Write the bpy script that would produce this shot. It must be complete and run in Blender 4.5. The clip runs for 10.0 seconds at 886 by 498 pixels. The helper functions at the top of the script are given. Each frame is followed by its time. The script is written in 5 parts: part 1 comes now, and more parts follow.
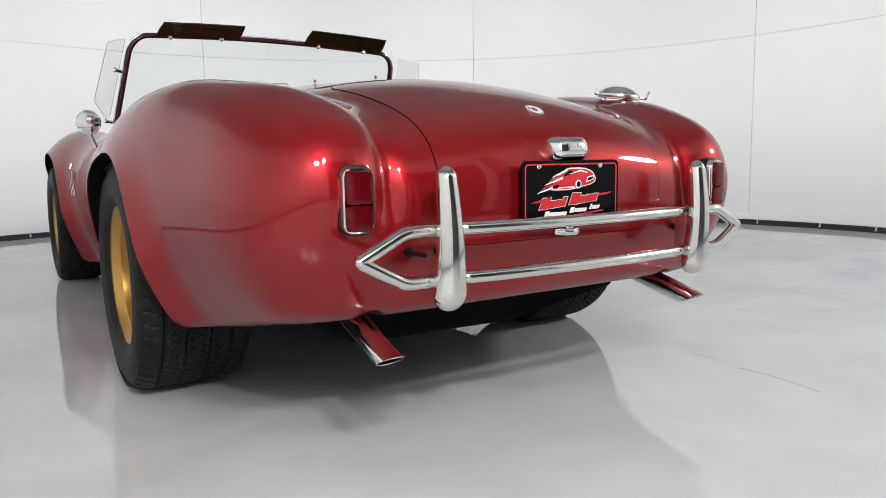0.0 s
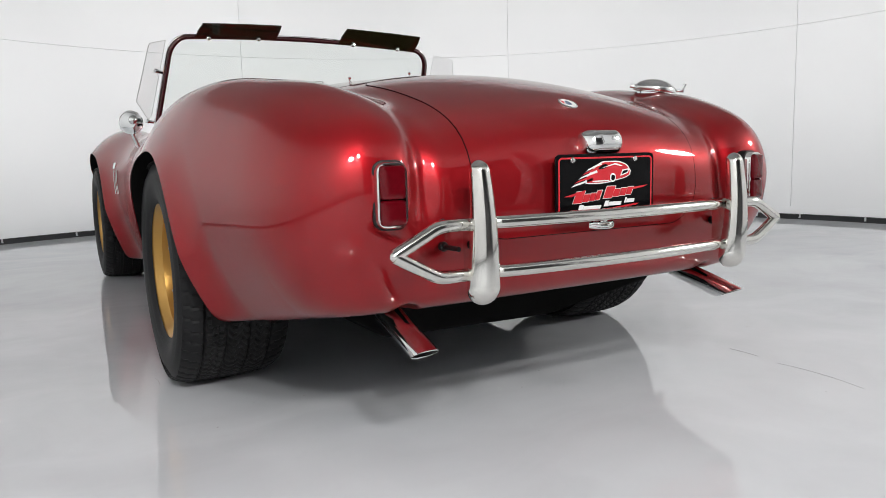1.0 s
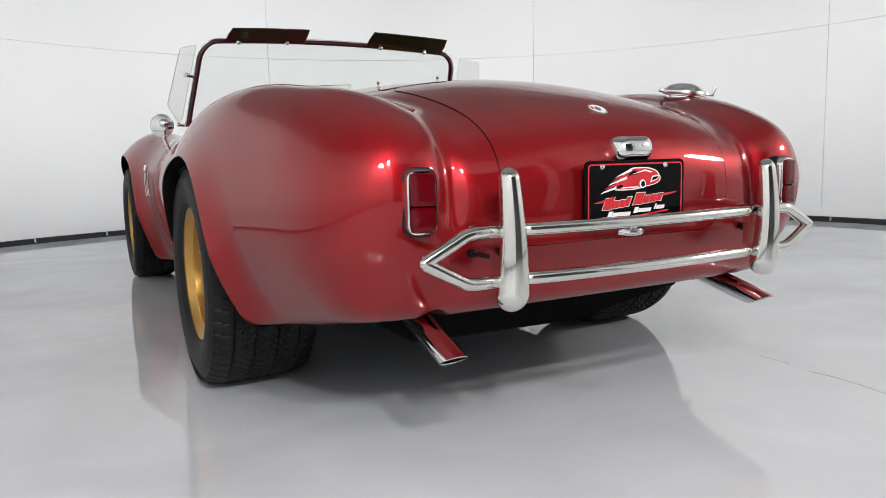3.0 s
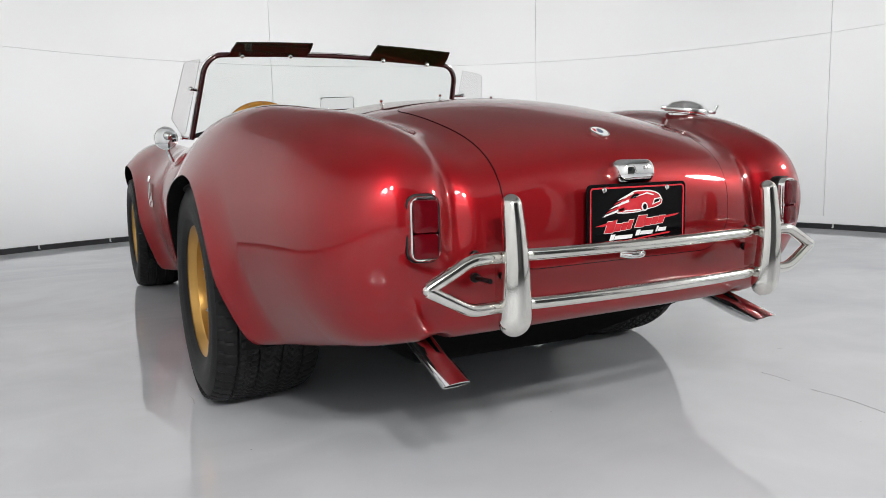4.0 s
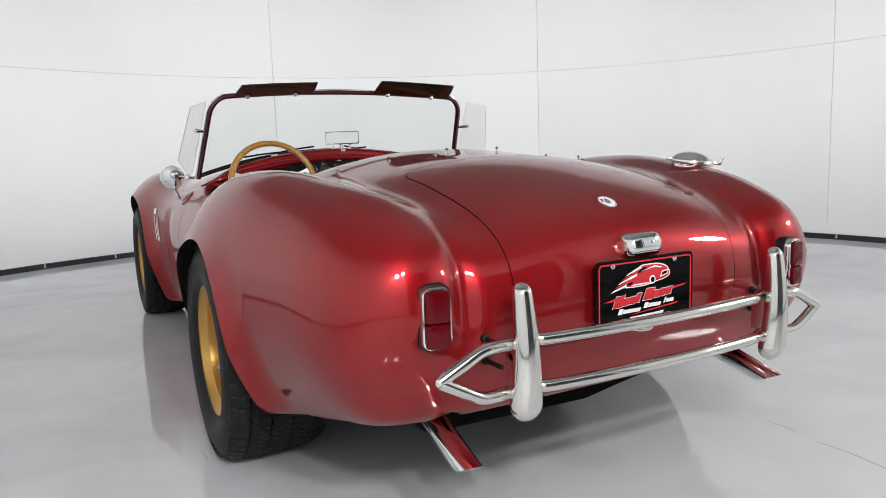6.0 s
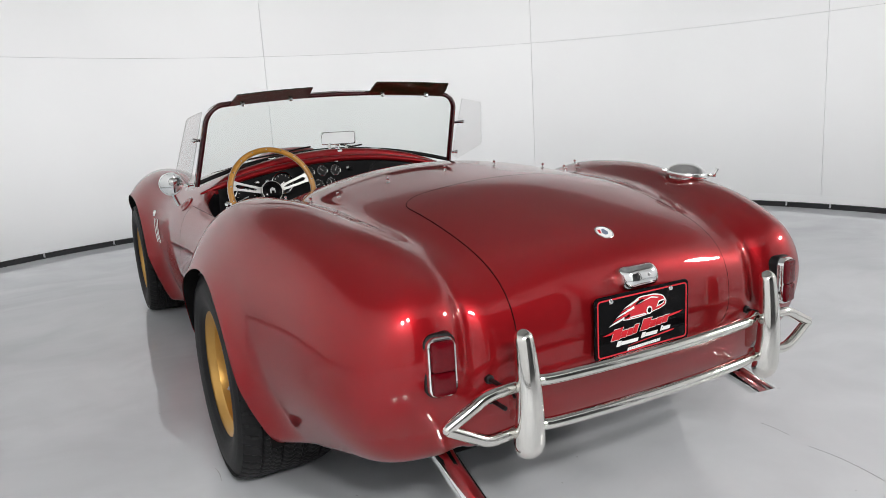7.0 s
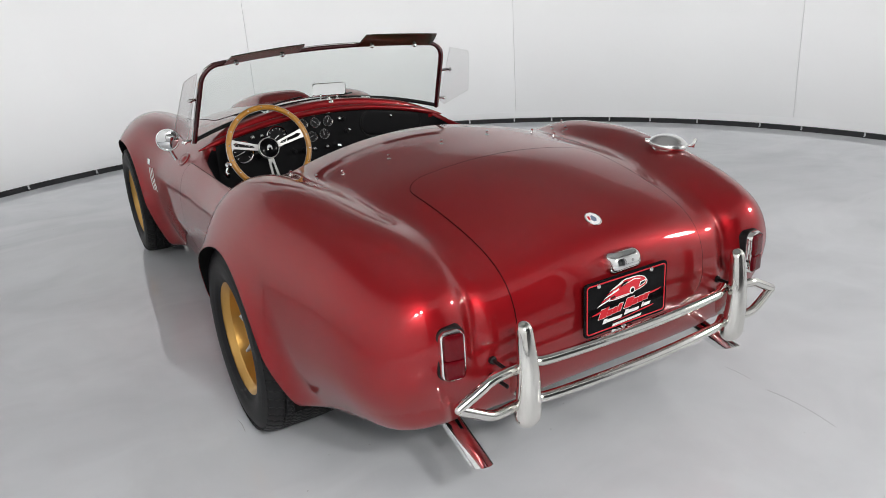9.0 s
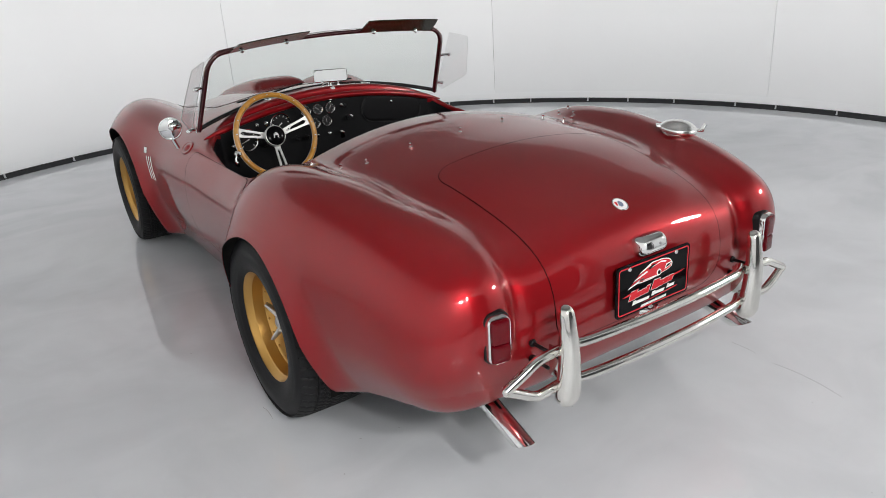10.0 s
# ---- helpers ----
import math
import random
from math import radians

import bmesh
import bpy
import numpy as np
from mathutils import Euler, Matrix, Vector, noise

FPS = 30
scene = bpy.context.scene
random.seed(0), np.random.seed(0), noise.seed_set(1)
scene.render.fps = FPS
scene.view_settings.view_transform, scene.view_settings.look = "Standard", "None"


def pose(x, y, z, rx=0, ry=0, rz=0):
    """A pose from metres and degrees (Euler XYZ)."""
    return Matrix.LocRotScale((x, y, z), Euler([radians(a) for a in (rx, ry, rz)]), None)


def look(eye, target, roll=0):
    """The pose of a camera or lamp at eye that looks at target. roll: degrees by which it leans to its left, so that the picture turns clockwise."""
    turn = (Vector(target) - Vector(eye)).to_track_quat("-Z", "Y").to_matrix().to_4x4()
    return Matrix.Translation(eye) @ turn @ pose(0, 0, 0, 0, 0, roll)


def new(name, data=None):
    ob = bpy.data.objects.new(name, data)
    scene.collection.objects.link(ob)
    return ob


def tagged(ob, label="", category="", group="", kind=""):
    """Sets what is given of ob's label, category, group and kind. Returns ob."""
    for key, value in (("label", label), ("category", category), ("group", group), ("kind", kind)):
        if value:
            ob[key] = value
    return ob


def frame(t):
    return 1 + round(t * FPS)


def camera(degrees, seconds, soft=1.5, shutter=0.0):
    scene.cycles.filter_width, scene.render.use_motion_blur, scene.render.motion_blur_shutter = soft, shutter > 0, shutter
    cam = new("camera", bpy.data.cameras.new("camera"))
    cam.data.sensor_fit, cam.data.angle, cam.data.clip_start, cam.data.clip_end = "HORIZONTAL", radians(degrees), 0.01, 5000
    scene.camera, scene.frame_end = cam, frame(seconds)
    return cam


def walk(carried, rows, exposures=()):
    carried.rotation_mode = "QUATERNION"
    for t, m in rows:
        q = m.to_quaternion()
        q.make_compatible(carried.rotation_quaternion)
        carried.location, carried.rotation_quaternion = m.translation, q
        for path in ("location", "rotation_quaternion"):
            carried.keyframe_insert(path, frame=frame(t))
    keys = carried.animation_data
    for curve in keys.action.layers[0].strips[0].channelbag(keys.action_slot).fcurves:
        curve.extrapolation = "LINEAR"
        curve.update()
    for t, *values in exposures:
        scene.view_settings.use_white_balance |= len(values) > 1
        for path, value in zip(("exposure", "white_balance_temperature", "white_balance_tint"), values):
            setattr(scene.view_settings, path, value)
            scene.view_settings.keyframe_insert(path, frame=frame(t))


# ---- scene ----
cam = camera(63.7, 10.0, soft=0.6)
PATH = [
    (0, (-1.123, -1.196, 0.615), (-0.033, 0.462, 0.367), -0.9),
    (0.5, (-1.121, -1.206, 0.613), (-0.084, 0.486, 0.363), -1.2),
    (1, (-1.125, -1.206, 0.61), (-0.12, 0.504, 0.356), -1.5),
    (1.5, (-1.127, -1.207, 0.601), (-0.141, 0.514, 0.345), -1.6),
    (2, (-1.137, -1.204, 0.601), (-0.166, 0.525, 0.344), -1.6),
    (2.5, (-1.136, -1.202, 0.609), (-0.179, 0.536, 0.352), -1.5),
    (4, (-1.138, -1.205, 0.672), (-0.194, 0.541, 0.423), -1.4),
    (4.5, (-1.132, -1.206, 0.706), (-0.192, 0.541, 0.455), -1.4),
    (5, (-1.132, -1.204, 0.751), (-0.193, 0.543, 0.495), -1.6),
    (5.5, (-1.137, -1.198, 0.795), (-0.199, 0.549, 0.536), -1.7),
    (6, (-1.145, -1.192, 0.861), (-0.208, 0.554, 0.59), -2.0),
    (7.5, (-1.16, -1.209, 1.141), (-0.233, 0.499, 0.672), -3.9),
    (8, (-1.172, -1.231, 1.215), (-0.251, 0.459, 0.669), -4.0),
    (8.5, (-1.2, -1.251, 1.269), (-0.277, 0.415, 0.66), -4.0),
    (9, (-1.257, -1.257, 1.311), (-0.314, 0.378, 0.648), -3.8),
    (9.5, (-1.351, -1.246, 1.35), (-0.374, 0.35, 0.644), -3.7),
    (10, (-1.434, -1.191, 1.359), (-0.422, 0.376, 0.637), -3.9),
]
walk(cam, [(t, look(eye, target, roll)) for t, eye, target, roll in PATH])


# ---- light ----
world = bpy.data.worlds.new("studio_world")
scene.world = world
world.use_nodes = True
world.node_tree.nodes["Background"].inputs[0].default_value = (0.9, 0.95, 1.0, 1)
world.node_tree.nodes["Background"].inputs[1].default_value = 0.02
ROOM_C, ROOM_R = (0.55, 1.85), 4.17
WALL_TOP, CEILING = 3.25, 4.3


def area_lamp(name, place, target, watts, size, size_y=None, colour=(1.0, 0.985, 0.96)):
    data = bpy.data.lights.new(name, "AREA")
    data.energy, data.color, data.size = watts, colour, size
    data.shape = "DISK"
    if size_y:
        data.shape, data.size_y = "ELLIPSE", size_y
    ob = new(name, data)
    ob.matrix_world = look(place, target)
    return ob


scene.view_settings.exposure = 0.17
# a crown of added, unseen lamps above a round baffle washes the wall; the wall lights everything else
for k, watts in enumerate((18.0, 18.0, 18.0, 19.0, 19.0, 14.5, 14.5, 18.0)):
    a = radians(22.5 + 45 * k)
    c, d = math.cos(a), math.sin(a)
    wash = area_lamp("added_wall_washer", (ROOM_C[0] + 0.7 * c, ROOM_C[1] + 0.7 * d, 3.05), (ROOM_C[0] + 4.2 * c, ROOM_C[1] + 4.2 * d, 0.9), watts, 0.5, 0.3, (1.0, 0.99, 0.975))
    wash.data.spread = radians(105)
# two small round floods hang beside the doorway, a broad one on the other side of it
for place, target, watts, w, h in (((-1.22, -1.88, 1.80), (-1.2, 1.0, 0.0), 26, 0.21, None), ((-0.76, -2.02, 1.95), (-1.2, 1.0, 0.0), 26, 0.21, None), ((2.98, -1.42, 1.82), (0.6, 2.6, 0.3), 34, 0.66, 0.26)):
    area_lamp("studio_flood", place, target, watts, w, h)


# ---- materials ----
def material(name, colour, rough=0.5, metal=0.0, coat=0.0, vary=0.0, scale=20.0, bump=0.0, bump_scale=200.0, rough_vary=0.0, **more):
    m = bpy.data.materials.new(name)
    m.use_nodes = True
    nt = m.node_tree
    b = nt.nodes["Principled BSDF"]
    b.inputs["Base Color"].default_value = (*colour, 1)
    b.inputs["Roughness"].default_value = rough
    b.inputs["Metallic"].default_value = metal
    b.inputs["Coat Weight"].default_value = coat
    b.inputs["Coat Roughness"].default_value = 0.03
    for key, value in more.items():
        b.inputs[key.replace("_", " ")].default_value = value
    tc = nt.nodes.new("ShaderNodeTexCoord")
    if vary or rough_vary:
        n = nt.nodes.new("ShaderNodeTexNoise")
        n.inputs["Scale"].default_value, n.inputs["Detail"].default_value = scale, 6
        nt.links.new(tc.outputs["Object"], n.inputs["Vector"])
        if vary:
            mix = nt.nodes.new("ShaderNodeMix")
            mix.data_type = "RGBA"
            mix.inputs["A"].default_value = (*[c * (1 - vary) for c in colour], 1)
            mix.inputs["B"].default_value = (*[min(1, c * (1 + vary)) for c in colour], 1)
            nt.links.new(n.outputs["Fac"], mix.inputs["Factor"])
            nt.links.new(mix.outputs["Result"], b.inputs["Base Color"])
        if rough_vary:
            mr = nt.nodes.new("ShaderNodeMapRange")
            mr.inputs["To Min"].default_value, mr.inputs["To Max"].default_value = max(0, rough - rough_vary), rough + rough_vary
            nt.links.new(n.outputs["Fac"], mr.inputs["Value"])
            nt.links.new(mr.outputs["Result"], b.inputs["Roughness"])
    if bump:
        n2 = nt.nodes.new("ShaderNodeTexNoise")
        n2.inputs["Scale"].default_value, n2.inputs["Detail"].default_value = bump_scale, 4
        nt.links.new(tc.outputs["Object"], n2.inputs["Vector"])
        bp = nt.nodes.new("ShaderNodeBump")
        bp.inputs["Strength"].default_value, bp.inputs["Distance"].default_value = bump, 0.002
        nt.links.new(n2.outputs["Fac"], bp.inputs["Height"])
        nt.links.new(bp.outputs["Normal"], b.inputs["Normal"])
    return m


def paint_material():
    """Candy red over metal flake, under a clear coat."""
    m = material("red_flake_paint", (0.24, 0.008, 0.012), rough=0.36, metal=0.50, coat=1.0)
    nt = m.node_tree
    b = nt.nodes["Principled BSDF"]
    b.inputs["Coat Roughness"].default_value = 0.0
    b.inputs["Coat IOR"].default_value = 1.48
    b.inputs["Coat Weight"].default_value = 0.92
    b.inputs["Specular Tint"].default_value = (0.40, 0.03, 0.04, 1)
    tc = nt.nodes.new("ShaderNodeTexCoord")
    v = nt.nodes.new("ShaderNodeTexVoronoi")
    v.inputs["Scale"].default_value = 1400
    nt.links.new(tc.outputs["Object"], v.inputs["Vector"])
    n = nt.nodes.new("ShaderNodeTexNoise")
    n.inputs["Scale"].default_value = 3.0
    nt.links.new(tc.outputs["Object"], n.inputs["Vector"])
    ramp = nt.nodes.new("ShaderNodeMix")
    ramp.data_type = "RGBA"
    ramp.inputs["A"].default_value = (0.238, 0.0066, 0.0100, 1)
    ramp.inputs["B"].default_value = (0.276, 0.0078, 0.0116, 1)
    nt.links.new(n.outputs["Fac"], ramp.inputs["Factor"])
    nt.links.new(ramp.outputs["Result"], b.inputs["Base Color"])
    mr = nt.nodes.new("ShaderNodeMapRange")
    mr.inputs["To Min"].default_value, mr.inputs["To Max"].default_value = 0.32, 0.44
    nt.links.new(v.outputs["Color"], mr.inputs["Value"])
    nt.links.new(mr.outputs["Result"], b.inputs["Roughness"])
    return m


def floor_material():
    """Pale grey poured resin: drifting bluish clouds, long pale streaks, a few specks, glossy and slightly wavy."""
    m = material("poured_resin", (0.5, 0.51, 0.53), rough=0.05)
    nt = m.node_tree
    b = nt.nodes["Principled BSDF"]
    b.inputs["IOR"].default_value = 1.52
    tc = nt.nodes.new("ShaderNodeTexCoord")

    def noise_node(scale, detail, rough, vector):
        n = nt.nodes.new("ShaderNodeTexNoise")
        n.inputs["Scale"].default_value, n.inputs["Detail"].default_value, n.inputs["Roughness"].default_value = scale, detail, rough
        nt.links.new(vector, n.inputs["Vector"])
        return n

    def ramp_node(source, stops):
        r = nt.nodes.new("ShaderNodeValToRGB")
        while len(r.color_ramp.elements) < len(stops):
            r.color_ramp.elements.new(0.5)
        for e, (p, c) in zip(r.color_ramp.elements, stops):
            e.position, e.color = p, (*c, 1)
        nt.links.new(source, r.inputs["Fac"])
        return r

    def mix_node(kind, factor, a, c):
        x = nt.nodes.new("ShaderNodeMix")
        x.data_type, x.blend_type = "RGBA", kind
        if isinstance(factor, float):
            x.inputs["Factor"].default_value = factor
        else:
            nt.links.new(factor, x.inputs["Factor"])
        nt.links.new(a, x.inputs["A"])
        if isinstance(c, tuple):
            x.inputs["B"].default_value = (*c, 1)
        else:
            nt.links.new(c, x.inputs["B"])
        return x.outputs["Result"]

    warp = noise_node(0.8, 3, 0.5, tc.outputs["Object"])
    add = nt.nodes.new("ShaderNodeVectorMath")
    add.operation = "MULTIPLY_ADD"
    add.inputs[1].default_value = (1.5, 1.5, 1.5)
    nt.links.new(warp.outputs["Color"], add.inputs[0])
    nt.links.new(tc.outputs["Object"], add.inputs[2])
    clouds = noise_node(1.25, 6, 0.52, add.outputs["Vector"])
    base = ramp_node(clouds.outputs["Fac"], [(0.26, (0.530, 0.546, 0.572)), (0.50, (0.622, 0.638, 0.665)), (0.60, (0.660, 0.676, 0.703)), (0.80, (0.735, 0.750, 0.773))]).outputs["Color"]
    # long pale drifts, laid down as the resin was pulled
    turn = nt.nodes.new("ShaderNodeMapping")
    turn.inputs["Rotation"].default_value = (0, 0, 0.55)
    turn.inputs["Scale"].default_value = (0.55, 2.6, 1)
    nt.links.new(add.outputs["Vector"], turn.inputs["Vector"])
    drift = noise_node(1.1, 5, 0.5, turn.outputs["Vector"])
    pale = ramp_node(drift.outputs["Fac"], [(0.54, (0, 0, 0)), (0.74, (0.45, 0.45, 0.45))]).outputs["Color"]
    base = mix_node("MIX", pale, base, (0.755, 0.768, 0.789))
    dusk = ramp_node(drift.outputs["Fac"], [(0.26, (0.35, 0.35, 0.35)), (0.42, (0, 0, 0))]).outputs["Color"]
    base = mix_node("MIX", dusk, base, (0.510, 0.522, 0.548))
    # sparse dark specks of grit
    cells = nt.nodes.new("ShaderNodeTexVoronoi")
    cells.inputs["Scale"].default_value = 7.0
    nt.links.new(tc.outputs["Object"], cells.inputs["Vector"])
    speck = ramp_node(cells.outputs["Distance"], [(0.012, (0.55, 0.55, 0.55)), (0.022, (0, 0, 0))]).outputs["Color"]
    base = mix_node("MIX", speck, base, (0.16, 0.15, 0.14))
    nt.links.new(base, b.inputs["Base Color"])
    r = nt.nodes.new("ShaderNodeMapRange")
    r.inputs["To Min"].default_value, r.inputs["To Max"].default_value = 0.015, 0.065
    nt.links.new(clouds.outputs["Fac"], r.inputs["Value"])
    nt.links.new(r.outputs["Result"], b.inputs["Roughness"])
    w = noise_node(9.0, 2, 0.4, tc.outputs["Object"])
    bp = nt.nodes.new("ShaderNodeBump")
    bp.inputs["Strength"].default_value, bp.inputs["Distance"].default_value = 0.10, 0.004
    nt.links.new(w.outputs["Fac"], bp.inputs["Height"])
    nt.links.new(bp.outputs["Normal"], b.inputs["Normal"])
    return m


def wood_material():
    """Varnished beech rim, grain running round."""
    m = material("varnished_beech", (0.45, 0.22, 0.06), rough=0.3, coat=0.8)
    nt = m.node_tree
    b = nt.nodes["Principled BSDF"]
    tc = nt.nodes.new("ShaderNodeTexCoord")
    n = nt.nodes.new("ShaderNodeTexNoise")
    n.inputs["Scale"].default_value, n.inputs["Detail"].default_value = 30, 8
    nt.links.new(tc.outputs["Object"], n.inputs["Vector"])
    mix = nt.nodes.new("ShaderNodeMix")
    mix.data_type = "RGBA"
    mix.inputs["A"].default_value, mix.inputs["B"].default_value = (0.36, 0.15, 0.016, 1), (0.60, 0.29, 0.040, 1)
    nt.links.new(n.outputs["Fac"], mix.inputs["Factor"])
    nt.links.new(mix.outputs["Result"], b.inputs["Base Color"])
    return m


def glass_material(name, tint, rough=0.0):
    m = bpy.data.materials.new(name)
    m.use_nodes = True
    nt = m.node_tree
    nt.nodes.remove(nt.nodes["Principled BSDF"])
    out = nt.nodes["Material Output"]
    clear = nt.nodes.new("ShaderNodeBsdfTransparent")
    clear.inputs["Color"].default_value = (*tint, 1)
    gloss = nt.nodes.new("ShaderNodeBsdfGlossy")
    gloss.inputs["Roughness"].default_value = rough
    facing = nt.nodes.new("ShaderNodeLayerWeight")
    facing.inputs["Blend"].default_value = 0.5
    power = nt.nodes.new("ShaderNodeMath")
    power.operation = "POWER"
    power.inputs[1].default_value = 5.0
    nt.links.new(facing.outputs["Facing"], power.inputs[0])
    fres = nt.nodes.new("ShaderNodeMath")
    fres.operation = "MULTIPLY_ADD"
    fres.inputs[1].default_value, fres.inputs[2].default_value = 0.80, 0.035
    nt.links.new(power.outputs[0], fres.inputs[0])
    mix = nt.nodes.new("ShaderNodeMixShader")
    nt.links.new(fres.outputs[0], mix.inputs["Fac"])
    nt.links.new(clear.outputs["BSDF"], mix.inputs[1])
    nt.links.new(gloss.outputs["BSDF"], mix.inputs[2])
    nt.links.new(mix.outputs["Shader"], out.inputs["Surface"])
    return m


PAINT = paint_material()
FLOOR = floor_material()
WALL = material("white_wall_paint", (0.80, 0.81, 0.82), rough=0.55, vary=0.015, scale=2.0, bump=0.05, bump_scale=60)
# each wall panel is a shade of its own
nt = WALL.node_tree
info, shade, tint = nt.nodes.new("ShaderNodeObjectInfo"), nt.nodes.new("ShaderNodeMapRange"), nt.nodes.new("ShaderNodeVectorMath")
shade.inputs["To Min"].default_value, shade.inputs["To Max"].default_value = 0.955, 1.0
tint.operation = "SCALE"
base = nt.nodes["Principled BSDF"].inputs["Base Color"]
nt.links.new(info.outputs["Random"], shade.inputs["Value"])
nt.links.new(base.links[0].from_socket, tint.inputs[0])
nt.links.new(shade.outputs["Result"], tint.inputs["Scale"])
nt.links.new(tint.outputs["Vector"], base)
CEIL = material("grey_ceiling", (0.40, 0.40, 0.40), rough=0.9, vary=0.1, scale=3)
CHROME = material("polished_chrome", (0.80, 0.81, 0.80), rough=0.06, metal=1.0, rough_vary=0.02, scale=14)
NICKEL = material("polished_stainless", (0.74, 0.73, 0.69), rough=0.10, metal=1.0, rough_vary=0.03, scale=12)
BRUSHED = material("satin_alloy", (0.50, 0.50, 0.50), rough=0.33, metal=1.0, rough_vary=0.05, scale=40)
SATIN = material("buffed_alloy", (0.84, 0.84, 0.83), rough=0.20, metal=1.0, rough_vary=0.05, scale=30)
GOLD = material("gold_magnesium_paint", (0.58, 0.33, 0.085), rough=0.36, metal=0.75, vary=0.06, scale=9, coat=0.3)
RUBBER = material("tyre_rubber", (0.010, 0.010, 0.011), rough=0.55, vary=0.25, scale=30, bump=0.25, bump_scale=160, Specular_IOR_Level=0.22)
BLACK = material("black_vinyl", (0.006, 0.006, 0.007), rough=0.5, vary=0.2, scale=40, bump=0.25, bump_scale=420, Specular_IOR_Level=0.14)
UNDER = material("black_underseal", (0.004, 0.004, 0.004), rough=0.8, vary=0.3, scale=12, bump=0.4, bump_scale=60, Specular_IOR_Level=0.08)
GASKET = material("black_rubber_seal", (0.006, 0.006, 0.0065), rough=0.45, vary=0.2, scale=50, Specular_IOR_Level=0.25)
GAP = material("dark_panel_gap", (0.006, 0.0008, 0.001), rough=0.8, vary=0.2, scale=50, Specular_IOR_Level=0.1)
LENS = material("red_lamp_lens", (0.085, 0.0012, 0.004), rough=0.06, coat=0.0, Specular_IOR_Level=0.28, vary=0.25, scale=120, bump=0.15, bump_scale=240)
PLATE_BLACK = material("gloss_black_plate", (0.003, 0.003, 0.0035), rough=0.10, Specular_IOR_Level=0.10, coat=0.0, vary=0.1, scale=30)
PLATE_RED = material("plate_red_ink", (0.55, 0.02, 0.03), rough=0.25, vary=0.05, scale=60)
PLATE_WHITE = material("plate_white_ink", (0.78, 0.78, 0.78), rough=0.3, vary=0.03, scale=60)
SPOKE = material("polished_spoke_alloy", (0.56, 0.56, 0.55), rough=0.5, metal=1.0, rough_vary=0.05, scale=60)
BLUE = material("badge_blue_enamel", (0.16, 0.20, 0.28), rough=0.2, coat=0.6, vary=0.1, scale=60)
VISOR = material("tinted_brown_acrylic", (0.026, 0.021, 0.007), rough=0.12, coat=0.6, vary=0.1, scale=20)
DIAL = material("black_dial_face", (0.008, 0.008, 0.009), rough=0.35, vary=0.1, scale=80)
MIRROR = material("mirror_glass", (0.66, 0.67, 0.67), rough=0.01, metal=1.0, rough_vary=0.005, scale=8)
SKIRT = material("black_skirting", (0.014, 0.015, 0.017), rough=0.35, vary=0.2, scale=10)
CLIP = material("zinc_clip", (0.62, 0.63, 0.64), rough=0.35, metal=0.6, vary=0.1, scale=30)
# burgundy puts the red car's reflection into the screen frame's colour
REFLECT_TRIM = material("red_reflection_trim", (0.045, 0.004, 0.006), rough=0.22, coat=0.5, vary=0.2, scale=20)
GLASS = glass_material("clear_windscreen_glass", (0.905, 0.935, 0.918))
WING = glass_material("clear_acrylic", (0.965, 0.965, 0.965))
WOOD = wood_material()
EXH_IN = material("sooty_pipe_inside", (0.012, 0.011, 0.010), rough=0.85, vary=0.3, scale=60)
SCUFF = material("dark_scuff", (0.34, 0.34, 0.35), rough=0.4, vary=0.3, scale=90)
PASSAGE = material("grey_plaster", (0.27, 0.27, 0.28), rough=0.8, vary=0.15, scale=3)


# ---- small mesh helpers ----
def obj(name, mesh, material, parent=None, label=""):
    ob = new(name, mesh)
    if material is not None and not mesh.materials:
        mesh.materials.append(material)
    if parent is not None:
        ob.parent = parent
    if label:
        ob["label"] = label
    return ob


def smooth(mesh, angle=None):
    mesh.polygons.foreach_set("use_smooth", [True] * len(mesh.polygons))
    if angle is not None:
        mesh.set_sharp_from_angle(angle=radians(angle))
    return mesh


def pydata(name, verts, faces):
    me = bpy.data.meshes.new(name)
    me.from_pydata([tuple(map(float, v)) for v in verts], [], [tuple(map(int, f)) for f in faces])
    me.update()
    return me


def part(name, bm, material, parent, label="", angle=35):
    me = bpy.data.meshes.new(name)
    bmesh.ops.recalc_face_normals(bm, faces=bm.faces[:])
    bm.to_mesh(me)
    bm.free()
    smooth(me, angle)
    return obj(name, me, material, parent, label)


def empty(name, parent=None, loc=(0, 0, 0)):
    ob = new(name)
    ob.location = loc
    ob.empty_display_size = 0.05
    if parent is not None:
        ob.parent = parent
    return ob


def box(bm, cx, cy, cz, sx, sy, sz, rot=None, bevel=0.0, seg=2):
    g = bmesh.ops.create_cube(bm, size=1.0)
    vs = g["verts"]
    m = Matrix.Translation((cx, cy, cz)) @ (rot.to_4x4() if rot is not None else Matrix()) @ Matrix.Diagonal((sx, sy, sz, 1))
    bmesh.ops.transform(bm, matrix=m, verts=vs)
    if bevel > 0:
        es = list({e for v in vs for e in v.link_edges})
        bmesh.ops.bevel(bm, geom=es, offset=bevel, segments=seg, affect="EDGES", profile=0.5)


